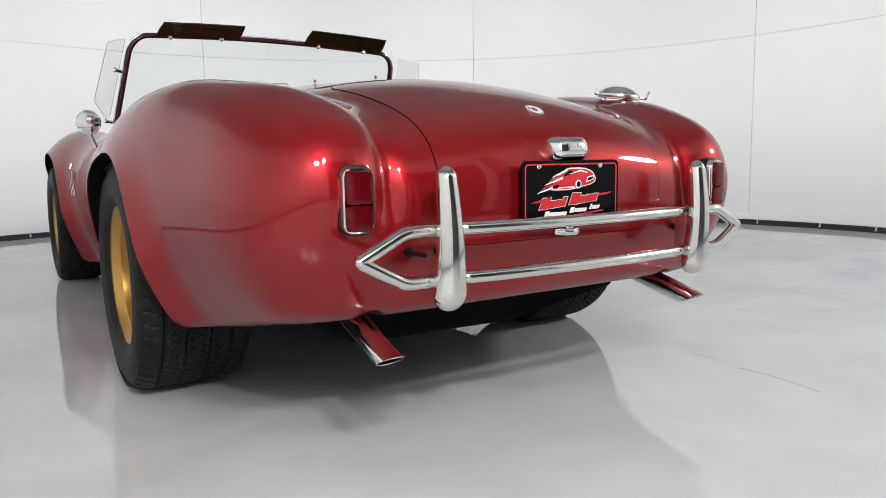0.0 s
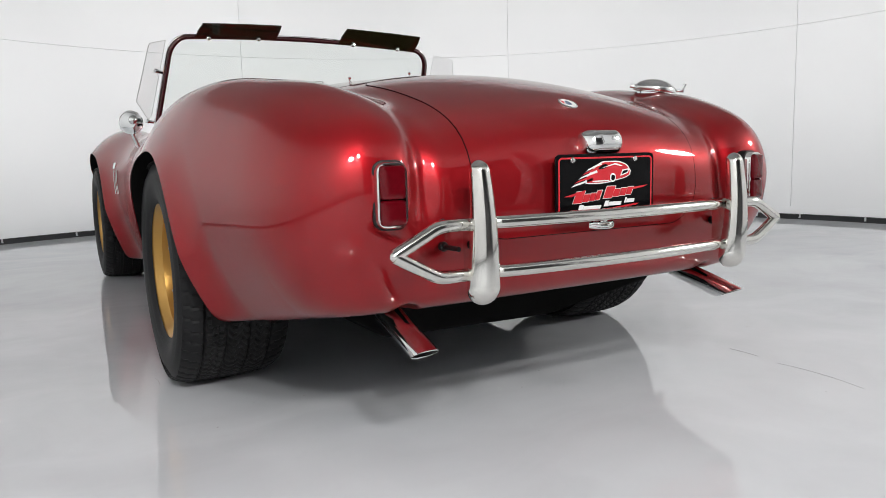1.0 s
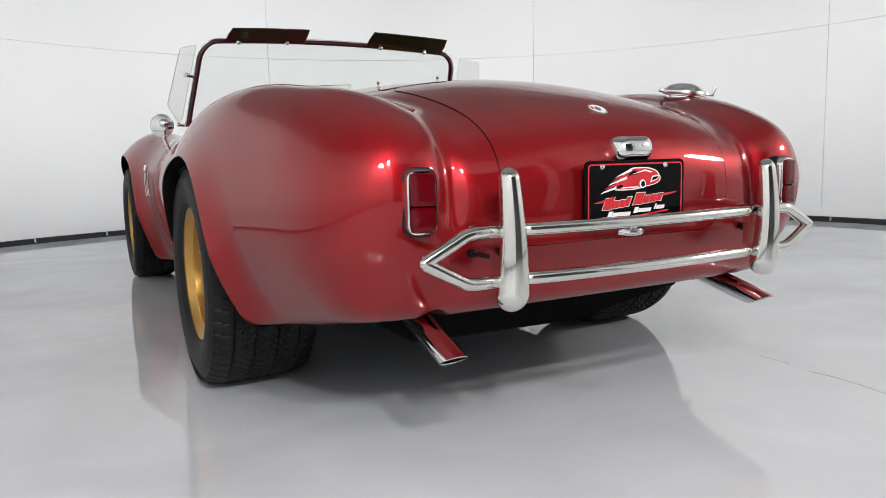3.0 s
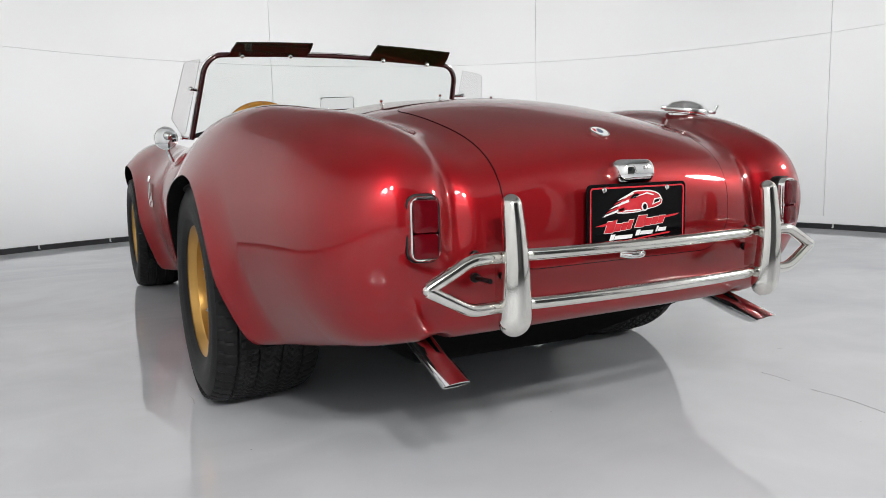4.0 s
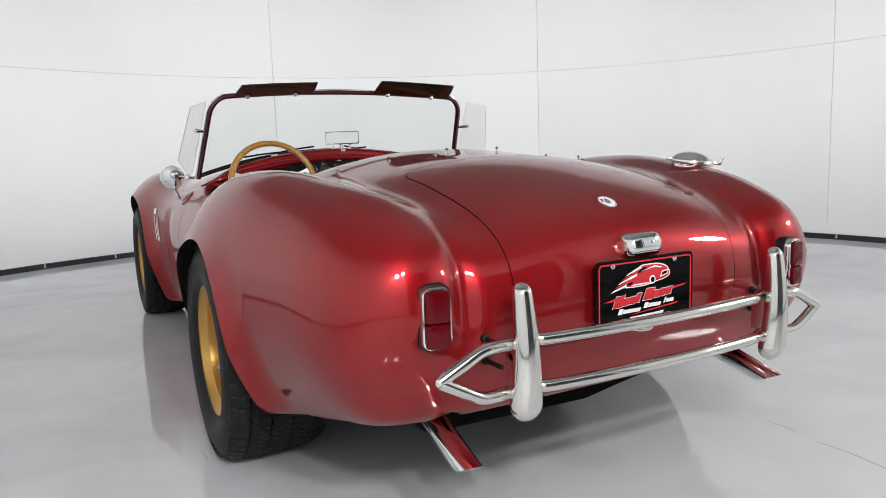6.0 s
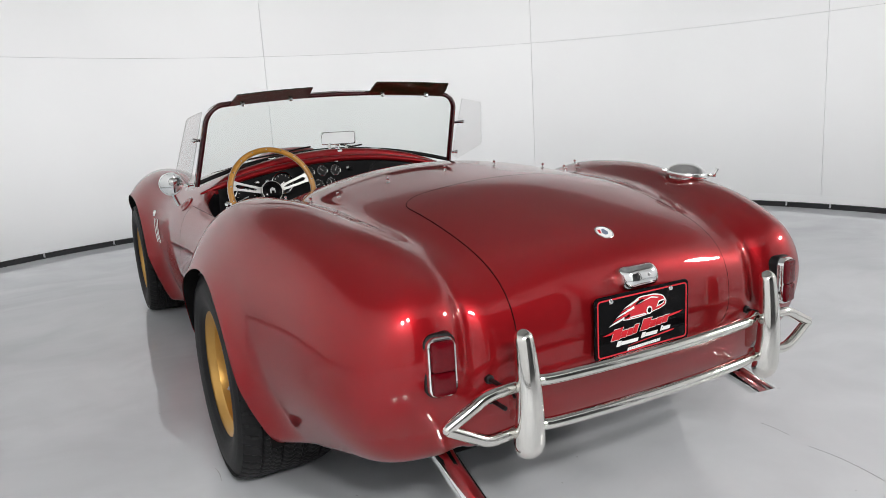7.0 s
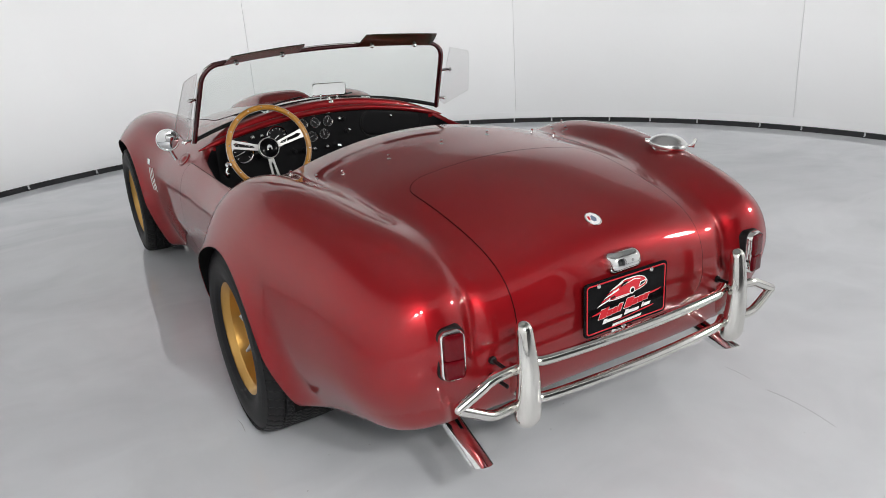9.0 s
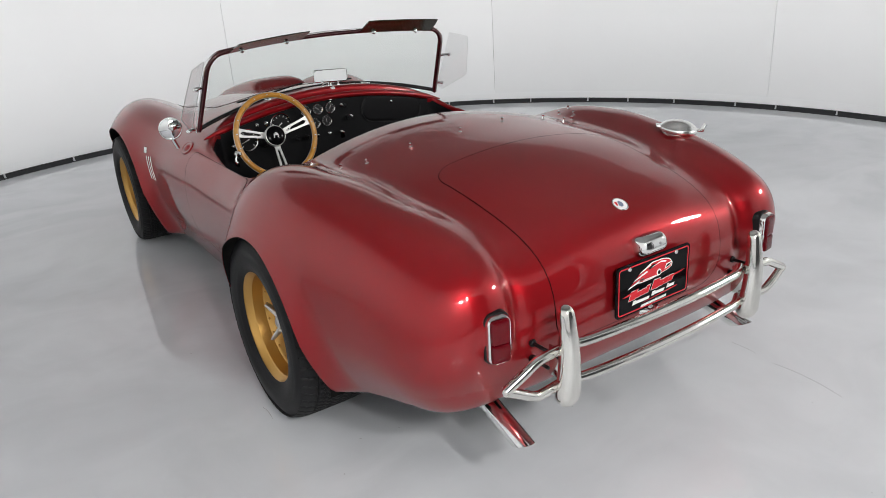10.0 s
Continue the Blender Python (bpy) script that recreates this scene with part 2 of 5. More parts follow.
def lathe(bm, profile, seg=48, m=None, close=False):
    """Turns (radius, height) pairs round z, then places the result by m."""
    m = m or Matrix()
    rings = []
    for r, h in profile:
        if r < 1e-6:
            rings.append([bm.verts.new(m @ Vector((0, 0, h)))])
        else:
            rings.append([bm.verts.new(m @ Vector((r * math.cos(2 * math.pi * i / seg), r * math.sin(2 * math.pi * i / seg), h))) for i in range(seg)])
    pairs = list(zip(rings, rings[1:]))
    if close:
        pairs.append((rings[-1], rings[0]))
    for a, b in pairs:
        for i in range(seg):
            j = (i + 1) % seg
            if len(a) == 1 and len(b) == 1:
                continue
            if len(a) == 1:
                bm.faces.new((a[0], b[j], b[i]))
            elif len(b) == 1:
                bm.faces.new((a[i], a[j], b[0]))
            else:
                bm.faces.new((a[i], a[j], b[j], b[i]))


def tube(bm, pts, r, seg=12, closed=False, cap=True):
    """A round bar along pts; r is a number or one radius per point (or a pair of half-axes)."""
    pts = [Vector(p) for p in pts]
    n = len(pts)
    rad = r if isinstance(r, (list, tuple)) and len(r) == n else [r] * n
    up = None
    rings = []
    for i, p in enumerate(pts):
        a = pts[i - 1] if (i > 0 or closed) else p
        b = pts[(i + 1) % n] if (i < n - 1 or closed) else p
        d = (b - a).normalized()
        if up is None:
            up = Vector((0, 0, 1)) if abs(d.z) < 0.9 else Vector((0, 1, 0))
        s = d.cross(up).normalized()
        up = s.cross(d).normalized()
        ra, rb = rad[i] if isinstance(rad[i], (list, tuple)) else (rad[i], rad[i])
        rings.append([bm.verts.new(p + s * ra * math.cos(2 * math.pi * k / seg) + up * rb * math.sin(2 * math.pi * k / seg)) for k in range(seg)])
    last = n if closed else n - 1
    for i in range(last):
        a, b = rings[i], rings[(i + 1) % n]
        for k in range(seg):
            j = (k + 1) % seg
            bm.faces.new((a[k], a[j], b[j], b[k]))
    if cap and not closed:
        bm.faces.new(rings[0][::-1])
        bm.faces.new(rings[-1])


def curve_pts(ctrl, n=24, closed=False):
    """Points of a smooth curve through ctrl."""
    c = [Vector(p) for p in ctrl]
    out = []
    m = len(c)
    spans = m if closed else m - 1
    for i in range(spans):
        p0 = c[i - 1] if (i > 0 or closed) else c[0] * 2 - c[1]
        p1, p2 = c[i], c[(i + 1) % m]
        p3 = c[(i + 2) % m] if (i + 2 < m or closed) else c[-1] * 2 - c[-2]
        for k in range(n):
            t = k / n
            out.append(0.5 * ((2 * p1) + (p2 - p0) * t + (2 * p0 - 5 * p1 + 4 * p2 - p3) * t * t + (3 * p1 - p0 - 3 * p2 + p3) * t ** 3))
    if not closed:
        out.append(c[-1])
    return out


def prism(bm, outline, depth, m=None):
    """A flat outline in x and z, depth thick along y, placed by m."""
    m = m or Matrix()
    a = [bm.verts.new(m @ Vector((x, 0, z))) for x, z in outline]
    b = [bm.verts.new(m @ Vector((x, depth, z))) for x, z in outline]
    bm.faces.new(a)
    bm.faces.new(b[::-1])
    n = len(a)
    for i in range(n):
        j = (i + 1) % n
        bm.faces.new((a[j], a[i], b[i], b[j]))


def rounded(w, h, r, n=6):
    """Outline of a rounded rectangle, w by h."""
    out = []
    for cx, cz, a0 in ((w / 2 - r, h / 2 - r, 0), (-w / 2 + r, h / 2 - r, 90), (-w / 2 + r, -h / 2 + r, 180), (w / 2 - r, -h / 2 + r, 270)):
        for k in range(n + 1):
            a = radians(a0 + 90 * k / n)
            out.append((cx + r * math.cos(a), cz + r * math.sin(a)))
    return out


# ---- the body's form: smooth profiles joined with soft edges ----
def spline(pts):
    """A natural cubic curve through (y, value) pairs, as a fast table."""
    xs, ys = np.array(pts, float).T
    n = len(xs)
    h = np.diff(xs)
    a = np.zeros((n, n))
    b = np.zeros(n)
    a[0, 0] = a[-1, -1] = 1
    for i in range(1, n - 1):
        a[i, i - 1], a[i, i], a[i, i + 1] = h[i - 1], 2 * (h[i - 1] + h[i]), h[i]
        b[i] = 6 * ((ys[i + 1] - ys[i]) / h[i] - (ys[i] - ys[i - 1]) / h[i - 1])
    m = np.linalg.solve(a, b)
    grid = np.linspace(xs[0], xs[-1], 6001)
    k = np.clip(np.searchsorted(xs, grid) - 1, 0, n - 2)
    d = grid - xs[k]
    val = ys[k] + d * ((ys[k + 1] - ys[k]) / h[k] - h[k] * (2 * m[k] + m[k + 1]) / 6) + d * d * m[k] / 2 + d ** 3 * (m[k + 1] - m[k]) / (6 * h[k])
    return lambda v: np.interp(v, grid, val)


def smax(a, b, k):
    h = np.maximum(k - np.abs(a - b), 0) / k
    return np.maximum(a, b) + h * h * h * k / 6


AXLE_R, AXLE_F = 0.895, 3.16
DECK = spline([(-0.3, 0.5), (-0.1, 0.635), (0, 0.690), (0.12, 0.7363), (0.3, 0.7916), (0.5, 0.8336), (0.75, 0.8566), (0.95, 0.8687), (1.15, 0.8564), (1.5, 0.862), (1.97, 0.892), (2.3, 0.872), (2.7, 0.83), (3.1, 0.77), (3.4, 0.7), (3.7, 0.58), (4.1, 0.36)])
CROWN = spline([(-0.3, 0.2), (0, 0.2542), (0.75, 0.3028), (1.2, 0.36), (1.5, 0.34), (2, 0.31), (2.6, 0.3), (3.2, 0.35), (4.1, 0.4)])
CREST = spline([(-0.3, 0.36), (-0.1, 0.54), (0, 0.668), (0.1, 0.728), (0.25, 0.782), (0.45, 0.8165), (0.65, 0.838), (0.8, 0.838), (0.95, 0.825), (1.1, 0.784), (1.25, 0.7406), (1.4, 0.738), (1.7, 0.712), (2, 0.715), (2.3, 0.737), (2.6, 0.7638), (2.85, 0.7984), (3.05, 0.8078), (3.3, 0.7816), (3.55, 0.68), (3.75, 0.57), (4.1, 0.28)])
CREST_X = spline([(-0.3, 0.54), (0, 0.5754), (0.3, 0.624), (0.8, 0.684), (1.4, 0.6), (2, 0.58), (3, 0.6235), (3.6, 0.52), (4.1, 0.45)])
HALF = spline([(-0.3, 0.4), (-0.1, 0.545), (0, 0.664), (0.1, 0.708), (0.2, 0.733), (0.35, 0.762), (0.5, 0.792), (0.7, 0.829), (0.9, 0.846), (1.05, 0.834), (1.2, 0.770), (1.4, 0.733), (1.7, 0.715), (2, 0.71), (2.3, 0.714), (2.5, 0.718), (2.7, 0.746), (2.95, 0.806), (3.1, 0.818), (3.3, 0.785), (3.5, 0.70), (3.7, 0.62), (4.1, 0.38)])
BELLY = spline([(-0.3, 0.30), (0.0, 0.295), (0.2, 0.278), (0.35, 0.250), (0.5, 0.232), (0.8, 0.205), (1.2, 0.145), (2.5, 0.14), (3.1, 0.18), (3.6, 0.24), (4.1, 0.3)])
TUCK = 1.5
TAIL = spline([(0.0, 0.34), (0.2, 0.155), (0.28, 0.090), (0.35, 0.054), (0.45, 0.024), (0.55, 0.013), (0.65, 0.012), (0.8, 0.03), (1.1, 0.1)])


SILL = spline([(0.9, 0.59), (1.1, 0.606), (1.27, 0.626), (1.43, 0.638), (1.64, 0.627), (1.9, 0.597), (2.2, 0.56)])


def cockpit_plan(x, y):
    """Distance to the outline of the cockpit's opening, seen from above."""
    half = SILL(y)
    cy, hy, r = 1.535, 0.415, 0.13
    qx, qy = np.abs(x) - half + r, np.abs(y - cy) - hy + r
    return np.hypot(np.maximum(qx, 0), np.maximum(qy, 0)) + np.minimum(np.maximum(qx, qy), 0) - r


def arch_rear(y, z):
    """Distance from the rear wheel opening's edge, seen from the side."""
    return (np.hypot((y - 0.833) / 0.333, (z - 0.267) / 0.380) - 1) * 0.355


def arch_front(y, z):
    return (np.hypot((y - 3.04) / 0.425, (z - 0.275) / 0.405) - 1) * 0.41


def flare(d, out, width):
    """How far the bodywork swells outward at a distance d from a wheel opening."""
    t = np.clip(1 - d / width, 0, 1)
    return out * t * t


def body_field(x, y, z):
    """Below zero inside the bodywork."""
    a = np.sqrt(x * x + 1e-5)
    top = smax(DECK(y) - CROWN(y) * a * a, CREST(y) - 1.6 * (a - CREST_X(y)) ** 2, 0.07)
    low = np.clip(0.48 - z, 0, 1)
    side = HALF(y) - 0.75 * (z - 0.50) ** 2 - TUCK * low * low * np.clip((0.62 - y) / 0.4, 0, 1)
    side = side + (flare(arch_rear(y, z), 0.040, 0.100) + flare(arch_front(y, z), 0.054, 0.100) * np.clip((3.35 - y) / 0.3, 0, 1)) * (1 - 0.7 * np.clip((z - 0.40) / 0.26, 0, 1))
    f = smax(z - top, a - side, 0.27)
    groove = 0.020 * np.exp(-((a - 0.446) / 0.027) ** 2) * np.clip((z - 0.43) / 0.12, 0, 1) ** 2 * (3 - 2 * np.clip((z - 0.43) / 0.12, 0, 1))
    corner = np.clip((a - 0.41) / 0.18, 0, 1)
    corner = corner * corner * (3 - 2 * corner)
    f = smax(f, TAIL(z) + 0.20 * a ** 4 - 0.030 * corner * np.clip((z - 0.38) / 0.17, 0, 1) + groove - y, 0.24 - 0.08 * corner)
    f = smax(f, y - (3.93 - 0.3 * a * a - 0.7 * (z - 0.45) ** 2), 0.2)
    f = smax(f, BELLY(y) - z, 0.05)
    return f


def wheel_cut(x, y, z):
    return np.maximum(np.minimum(arch_rear(y, z), arch_front(y, z)), 0.47 - np.abs(x))


def cockpit_cut(x, y, z):
    return np.maximum(cockpit_plan(x, y), 0.27 - z)


def shell_field(x, y, z):
    return smax(body_field(x, y, z), -cockpit_cut(x, y, z), 0.03)


def slope(fn, p, e=0.0015):
    g = np.empty_like(p)
    for i in range(3):
        d = np.zeros(3)
        d[i] = e
        g[:, i] = (fn(*(p + d).T) - fn(*(p - d).T)) / (2 * e)
    return g


def settle(fn, p, turns=4, level=0.0):
    """Moves points on to the surface of the field."""
    for _ in range(turns):
        g = slope(fn, p)
        step = (fn(*p.T) - level) / np.maximum((g * g).sum(1), 0.05)
        p = p - g * np.clip(step, -0.02, 0.02)[:, None]
    return p


def contour(fn, low, high, h):
    """A net of quads over the field's zero surface."""
    ax = [np.arange(l, u + h, h) for l, u in zip(low, high)]
    X, Y, Z = np.meshgrid(*ax, indexing="ij")
    v = fn(X.ravel(), Y.ravel(), Z.ravel()).reshape(X.shape)
    inside = v < 0
    nx, ny, nz = v.shape
    cells = (nx - 1, ny - 1, nz - 1)
    total, count = np.zeros(cells + (3,)), np.zeros(cells)
    for axis in range(3):
        o1, o2 = [i for i in range(3) if i != axis]
        for s1 in (0, 1):
            for s2 in (0, 1):
                lo, hi = [slice(0, c) for c in cells], [slice(0, c) for c in cells]
                for sl in (lo, hi):
                    sl[o1], sl[o2] = slice(s1, cells[o1] + s1), slice(s2, cells[o2] + s2)
                hi[axis] = slice(1, cells[axis] + 1)
                a, b = v[tuple(lo)], v[tuple(hi)]
                cross = (a < 0) != (b < 0)
                t = np.where(cross, a / np.where(cross, a - b, 1), 0)
                p = np.stack([X[tuple(lo)], Y[tuple(lo)], Z[tuple(lo)]], -1)
                p[..., axis] += t * h
                total += p * cross[..., None]
                count += cross
    used = count > 0
    index = -np.ones(cells, int)
    index[used] = np.arange(used.sum())
    verts = total[used] / count[used][:, None]
    faces = []
    for axis in range(3):
        o1, o2 = [(1, 2), (2, 0), (0, 1)][axis]
        lo, hi = [slice(None)] * 3, [slice(None)] * 3
        lo[axis], hi[axis] = slice(0, -1), slice(1, None)
        a, b = inside[tuple(lo)], inside[tuple(hi)]
        for flip in (False, True):
            hit = np.argwhere((a & ~b) if not flip else (~a & b))
            hit = hit[(hit[:, o1] > 0) & (hit[:, o2] > 0) & (hit[:, o1] < cells[o1]) & (hit[:, o2] < cells[o2])]
            q = []
            for d1, d2 in ((1, 1), (0, 1), (0, 0), (1, 0)):
                c = hit.copy()
                c[:, o1] -= d1
                c[:, o2] -= d2
                q.append(index[c[:, 0], c[:, 1], c[:, 2]])
            q = np.stack(q if not flip else q[::-1], 1)
            faces.append(q)
    faces = np.concatenate(faces)
    faces = faces[(faces >= 0).all(1)]
    return verts, faces


def fast_mesh(name, verts, faces, normals=None):
    used = np.unique(faces)
    remap = np.zeros(len(verts), int)
    remap[used] = np.arange(len(used))
    verts, faces = verts[used], remap[faces]
    me = bpy.data.meshes.new(name)
    n, m, k = len(verts), len(faces), faces.shape[1]
    me.vertices.add(n)
    me.loops.add(m * k)
    me.polygons.add(m)
    me.vertices.foreach_set("co", verts.astype(np.float32).ravel())
    me.loops.foreach_set("vertex_index", faces.astype(np.int32).ravel())
    me.polygons.foreach_set("loop_start", np.arange(0, m * k, k, dtype=np.int32))
    me.update(calc_edges=True)
    me.validate()
    smooth(me)
    if normals is not None:
        me.normals_split_custom_set_from_vertices(normals[used].tolist())
    return me


# ---- the studio ----
def ring_mesh(name, r0, r1, z0, z1, a0, a1, n):
    """A curved slab between two radii, heights and angles."""
    verts, faces = [], []
    for i in range(n + 1):
        a = radians(a0 + (a1 - a0) * i / n)
        c, s = math.cos(a), math.sin(a)
        verts += [(r0 * c, r0 * s, z0), (r1 * c, r1 * s, z0), (r1 * c, r1 * s, z1), (r0 * c, r0 * s, z1)]
    for i in range(n):
        p, q = 4 * i, 4 * i + 4
        faces += [(p, p + 3, q + 3, q), (p + 3, p + 2, q + 2, q + 3), (p + 2, p + 1, q + 1, q + 2), (p + 1, p, q, q + 1)]
    faces += [(0, 1, 2, 3), (4 * n + 3, 4 * n + 2, 4 * n + 1, 4 * n)]
    me = pydata(name, verts, faces)
    smooth(me, 30)
    return me


def disc(name, r, z, thick, mat):
    bm = bmesh.new()
    lathe(bm, [(0, -thick), (r, -thick), (r, 0), (0, 0)], 96)
    ob = part(name, bm, mat, None)
    ob.location = (*ROOM_C, z)
    return ob


tagged(disc("floor", ROOM_R + 0.25, 0.0, 0.1, FLOOR), "glossy pale grey poured resin floor with cloudy swirls", "floor", kind="structure")
tagged(disc("ceiling", ROOM_R + 0.4, CEILING + 0.1, 0.1, CEIL), "plain grey ceiling above the studio", "ceiling", kind="structure")

# unseen disc, added to keep the wall lamps out of the car's reflections
bm = bmesh.new()
lathe(bm, [(0, 0.05), (1.12, 0.05), (1.14, 0.03), (1.14, 0.01), (1.12, 0), (0, 0)], 64, Matrix.Translation((*ROOM_C, 2.58)))
for k in range(4):
    a = radians(45 + 90 * k)
    tube(bm, [(ROOM_C[0] + 0.4 * math.cos(a), ROOM_C[1] + 0.4 * math.sin(a), 2.62), (ROOM_C[0] + 0.4 * math.cos(a), ROOM_C[1] + 0.4 * math.sin(a), CEILING)], 0.012, 10)
tagged(part("ceiling_baffle", bm, CEIL, None), "added unseen round grey baffle that hides the wall lamps", "soffit", kind="structure")

OPEN_A, OPEN_B, OPEN_Z = -105.5, -79.0, 2.02
wall = obj("wall_round", ring_mesh("wall_round", ROOM_R + 0.016, ROOM_R + 0.15, 0.0, CEILING, OPEN_B, OPEN_A + 360, 110), SKIRT)
wall.location = (*ROOM_C, 0)
tagged(wall, "round backing wall behind white panels, open at the doorway", "wall", kind="structure")
over = obj("wall_over_door", ring_mesh("wall_over_door", ROOM_R + 0.016, ROOM_R + 0.15, OPEN_Z, CEILING, OPEN_A, OPEN_B, 14), SKIRT)
over.location = (*ROOM_C, 0)
tagged(over, "wall above the dark doorway", "wall", kind="structure")
SEAM0, SEAM_STEP, SEAM_Z = 10.5, 37.6, 1.645
ups = [SEAM0 + SEAM_STEP * k for k in range(-2, 7)]
ups = [OPEN_B] + [a for a in ups if OPEN_B + 2 < a < OPEN_A + 358] + [OPEN_A + 360]
for a0, a1 in zip(ups, ups[1:]):
    for z0, z1 in ((0.046, SEAM_Z - 0.0012), (SEAM_Z + 0.0012, WALL_TOP)):
        g = 0.02
        obj("panel", ring_mesh("panel", ROOM_R, ROOM_R + 0.015, z0, z1, a0 + g, a1 - g, 16), WALL, wall)
obj("panel", ring_mesh("panel", ROOM_R, ROOM_R + 0.015, OPEN_Z, WALL_TOP, OPEN_A + 0.02, OPEN_B - 0.02, 16), WALL, over)
obj("top_band", ring_mesh("top_band", ROOM_R + 0.002, ROOM_R + 0.0155, WALL_TOP + 0.003, CEILING, 0, 360, 120), CEIL, wall, "grey band above the white panels")

# the unlit passage behind the doorway
bm = bmesh.new()
x0, x1, y0, y1, z1 = -0.62, 1.45, -4.6, -2.10, 2.35
for a, b in (((x0 - 0.1, y0, 0), (x0, y1 - 0.12, z1)), ((x1, y0, 0), (x1 + 0.1, y1, z1)), ((x0 - 0.1, y0 - 0.1, 0), (x1 + 0.1, y0, z1)), ((x0 - 0.1, y0 - 0.1, z1), (x1 + 0.1, y1 - 0.35, z1 + 0.1)), ((x0 - 0.1, y0 - 0.1, -0.1), (x1 + 0.1, y1 - 0.5, -0.004))):
    box(bm, *[(p + q) / 2 for p, q in zip(a, b)], *[q - p for p, q in zip(a, b)])
passage = part("wall_passage", bm, PASSAGE, None)
tagged(passage, "dark unlit passage behind the studio doorway", "passage", kind="structure")

base = obj("baseboard", ring_mesh("baseboard", ROOM_R - 0.004, ROOM_R + 0.014, 0.0, 0.042, OPEN_B, OPEN_A + 360, 160), SKIRT)
base.location = (*ROOM_C, 0)
tagged(base, "low black skirting strip round the white wall", "skirting", kind="structure")


kick = obj("trim", ring_mesh("trim", ROOM_R - 0.003, ROOM_R + 0.0005, 0.048, 0.112, OPEN_B, OPEN_A + 360, 160), WALL)
kick.location = (*ROOM_C, 0)
tagged(kick, "low white kick strip above the black skirting", "trim", kind="structure")


def wall_clip():
    bm = bmesh.new()
    box(bm, 0, 0, 0.032, 0.006, 0.014, 0.034, bevel=0.002)
    box(bm, -0.007, 0, 0.016, 0.014, 0.014, 0.005, bevel=0.002)
    me = bpy.data.meshes.new("wall_clip")
    bm.to_mesh(me)
    bm.free()
    smooth(me, 35)
    return me


clip_mesh = wall_clip()
for k in range(54):
    a = 2.0 + k * 360 / 54 + 0.9 * math.sin(k * 2.3)
    if OPEN_A + 358 < a < OPEN_B + 362:
        continue
    ob = obj("wall_clip", clip_mesh, CLIP)
    ob.matrix_basis = pose(ROOM_C[0] + (ROOM_R - 0.009) * math.cos(radians(a)), ROOM_C[1] + (ROOM_R - 0.009) * math.sin(radians(a)), 0.0, 0, 0, a)
    tagged(ob, "small bright metal clip on the black skirting", "clip", group="clips round the skirting")


# ---- the car: bodywork ----
car = empty("roadster", loc=(0.004, 0, 0))
tagged(car, "dark red open two-seat roadster with chrome bumpers and gold wheels", "car")


def notch(f, x, y, z):
    """Small cut-outs in the lower edge where the tailpipes pass."""
    d = np.hypot(np.abs(x) - 0.455, z - 0.278) - 0.032
    return smax(f, -np.maximum(d, y - 0.2), 0.012)


def outer_field(x, y, z):
    return notch(shell_field(x, y, z), x, y, z)


def lining_line(x, y, z):
    """Height over the line where the cockpit's lining ends below its rolled edge."""
    return body_field(x, y, z) + 0.022


def crease(p, cut, turns=8):
    """Slides points of the bodywork on to the line where a cut meets it."""
    for _ in range(turns):
        a, b = slope(outer_field, p), slope(cut, p)
        fa, fb = outer_field(*p.T), cut(*p.T)
        aa, bb, ab = (a * a).sum(1), (b * b).sum(1), (a * b).sum(1)
        det = np.maximum(aa * bb - ab * ab, 0.02)
        u, v = (fa * bb - fb * ab) / det, (fb * aa - fa * ab) / det
        p = p - np.clip(u, -0.01, 0.01)[:, None] * a - np.clip(v, -0.01, 0.01)[:, None] * b
    return p


def build_body():
    v, q = contour(outer_field, (-0.95, -0.12, 0.10), (0.95, 4.05, 0.96), 0.0125)
    v = settle(outer_field, v, 5)
    # the wheel openings: faces inside them go, their rim is drawn on to one clean line
    # and so is the upper edge of the cockpit's lining
    for cut in (wheel_cut, wheel_cut, wheel_cut, lining_line, lining_line):
        w = cut(*v.T)
        fw = w[q]
        split = (fw.max(1) > 0.0004) & (fw.min(1) < -0.0004)
        if cut is lining_line:
            split &= cockpit_cut(*v.T)[q].max(1) < 0.02
        move = np.zeros(len(v), bool)
        for f in q[split]:
            inside, outside = f[w[f] < -0.0004], f[w[f] > 0.0004]
            near_in, near_out = np.abs(w[inside]).max(), np.abs(w[outside]).max()
            move[inside if near_in < near_out else outside] = True
        v[move] = crease(v[move], cut)
    q = q[~(wheel_cut(*v.T)[q].max(1) < 0.0006)]
    g = slope(outer_field, v)
    n = g / np.maximum(np.linalg.norm(g, axis=1), 1e-6)[:, None]
    c, cn = v[q].mean(1), n[q].mean(1)
    in_seat = (cockpit_cut(*c.T) < 0.012) & (lining_line(*v.T)[q].max(1) < 0.0012) & ~((c[:, 1] > 1.90) & (c[:, 2] > 0.825 - 0.26 * c[:, 0] ** 2) & (np.abs(c[:, 0]) < 0.56))
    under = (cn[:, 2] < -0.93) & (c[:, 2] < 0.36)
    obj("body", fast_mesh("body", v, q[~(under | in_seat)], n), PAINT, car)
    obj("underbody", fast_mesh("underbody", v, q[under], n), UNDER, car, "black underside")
    obj("cockpit_lining", fast_mesh("cockpit_lining", v, q[in_seat & ~under], n), BLACK, car, "black vinyl cockpit lining")


build_body()


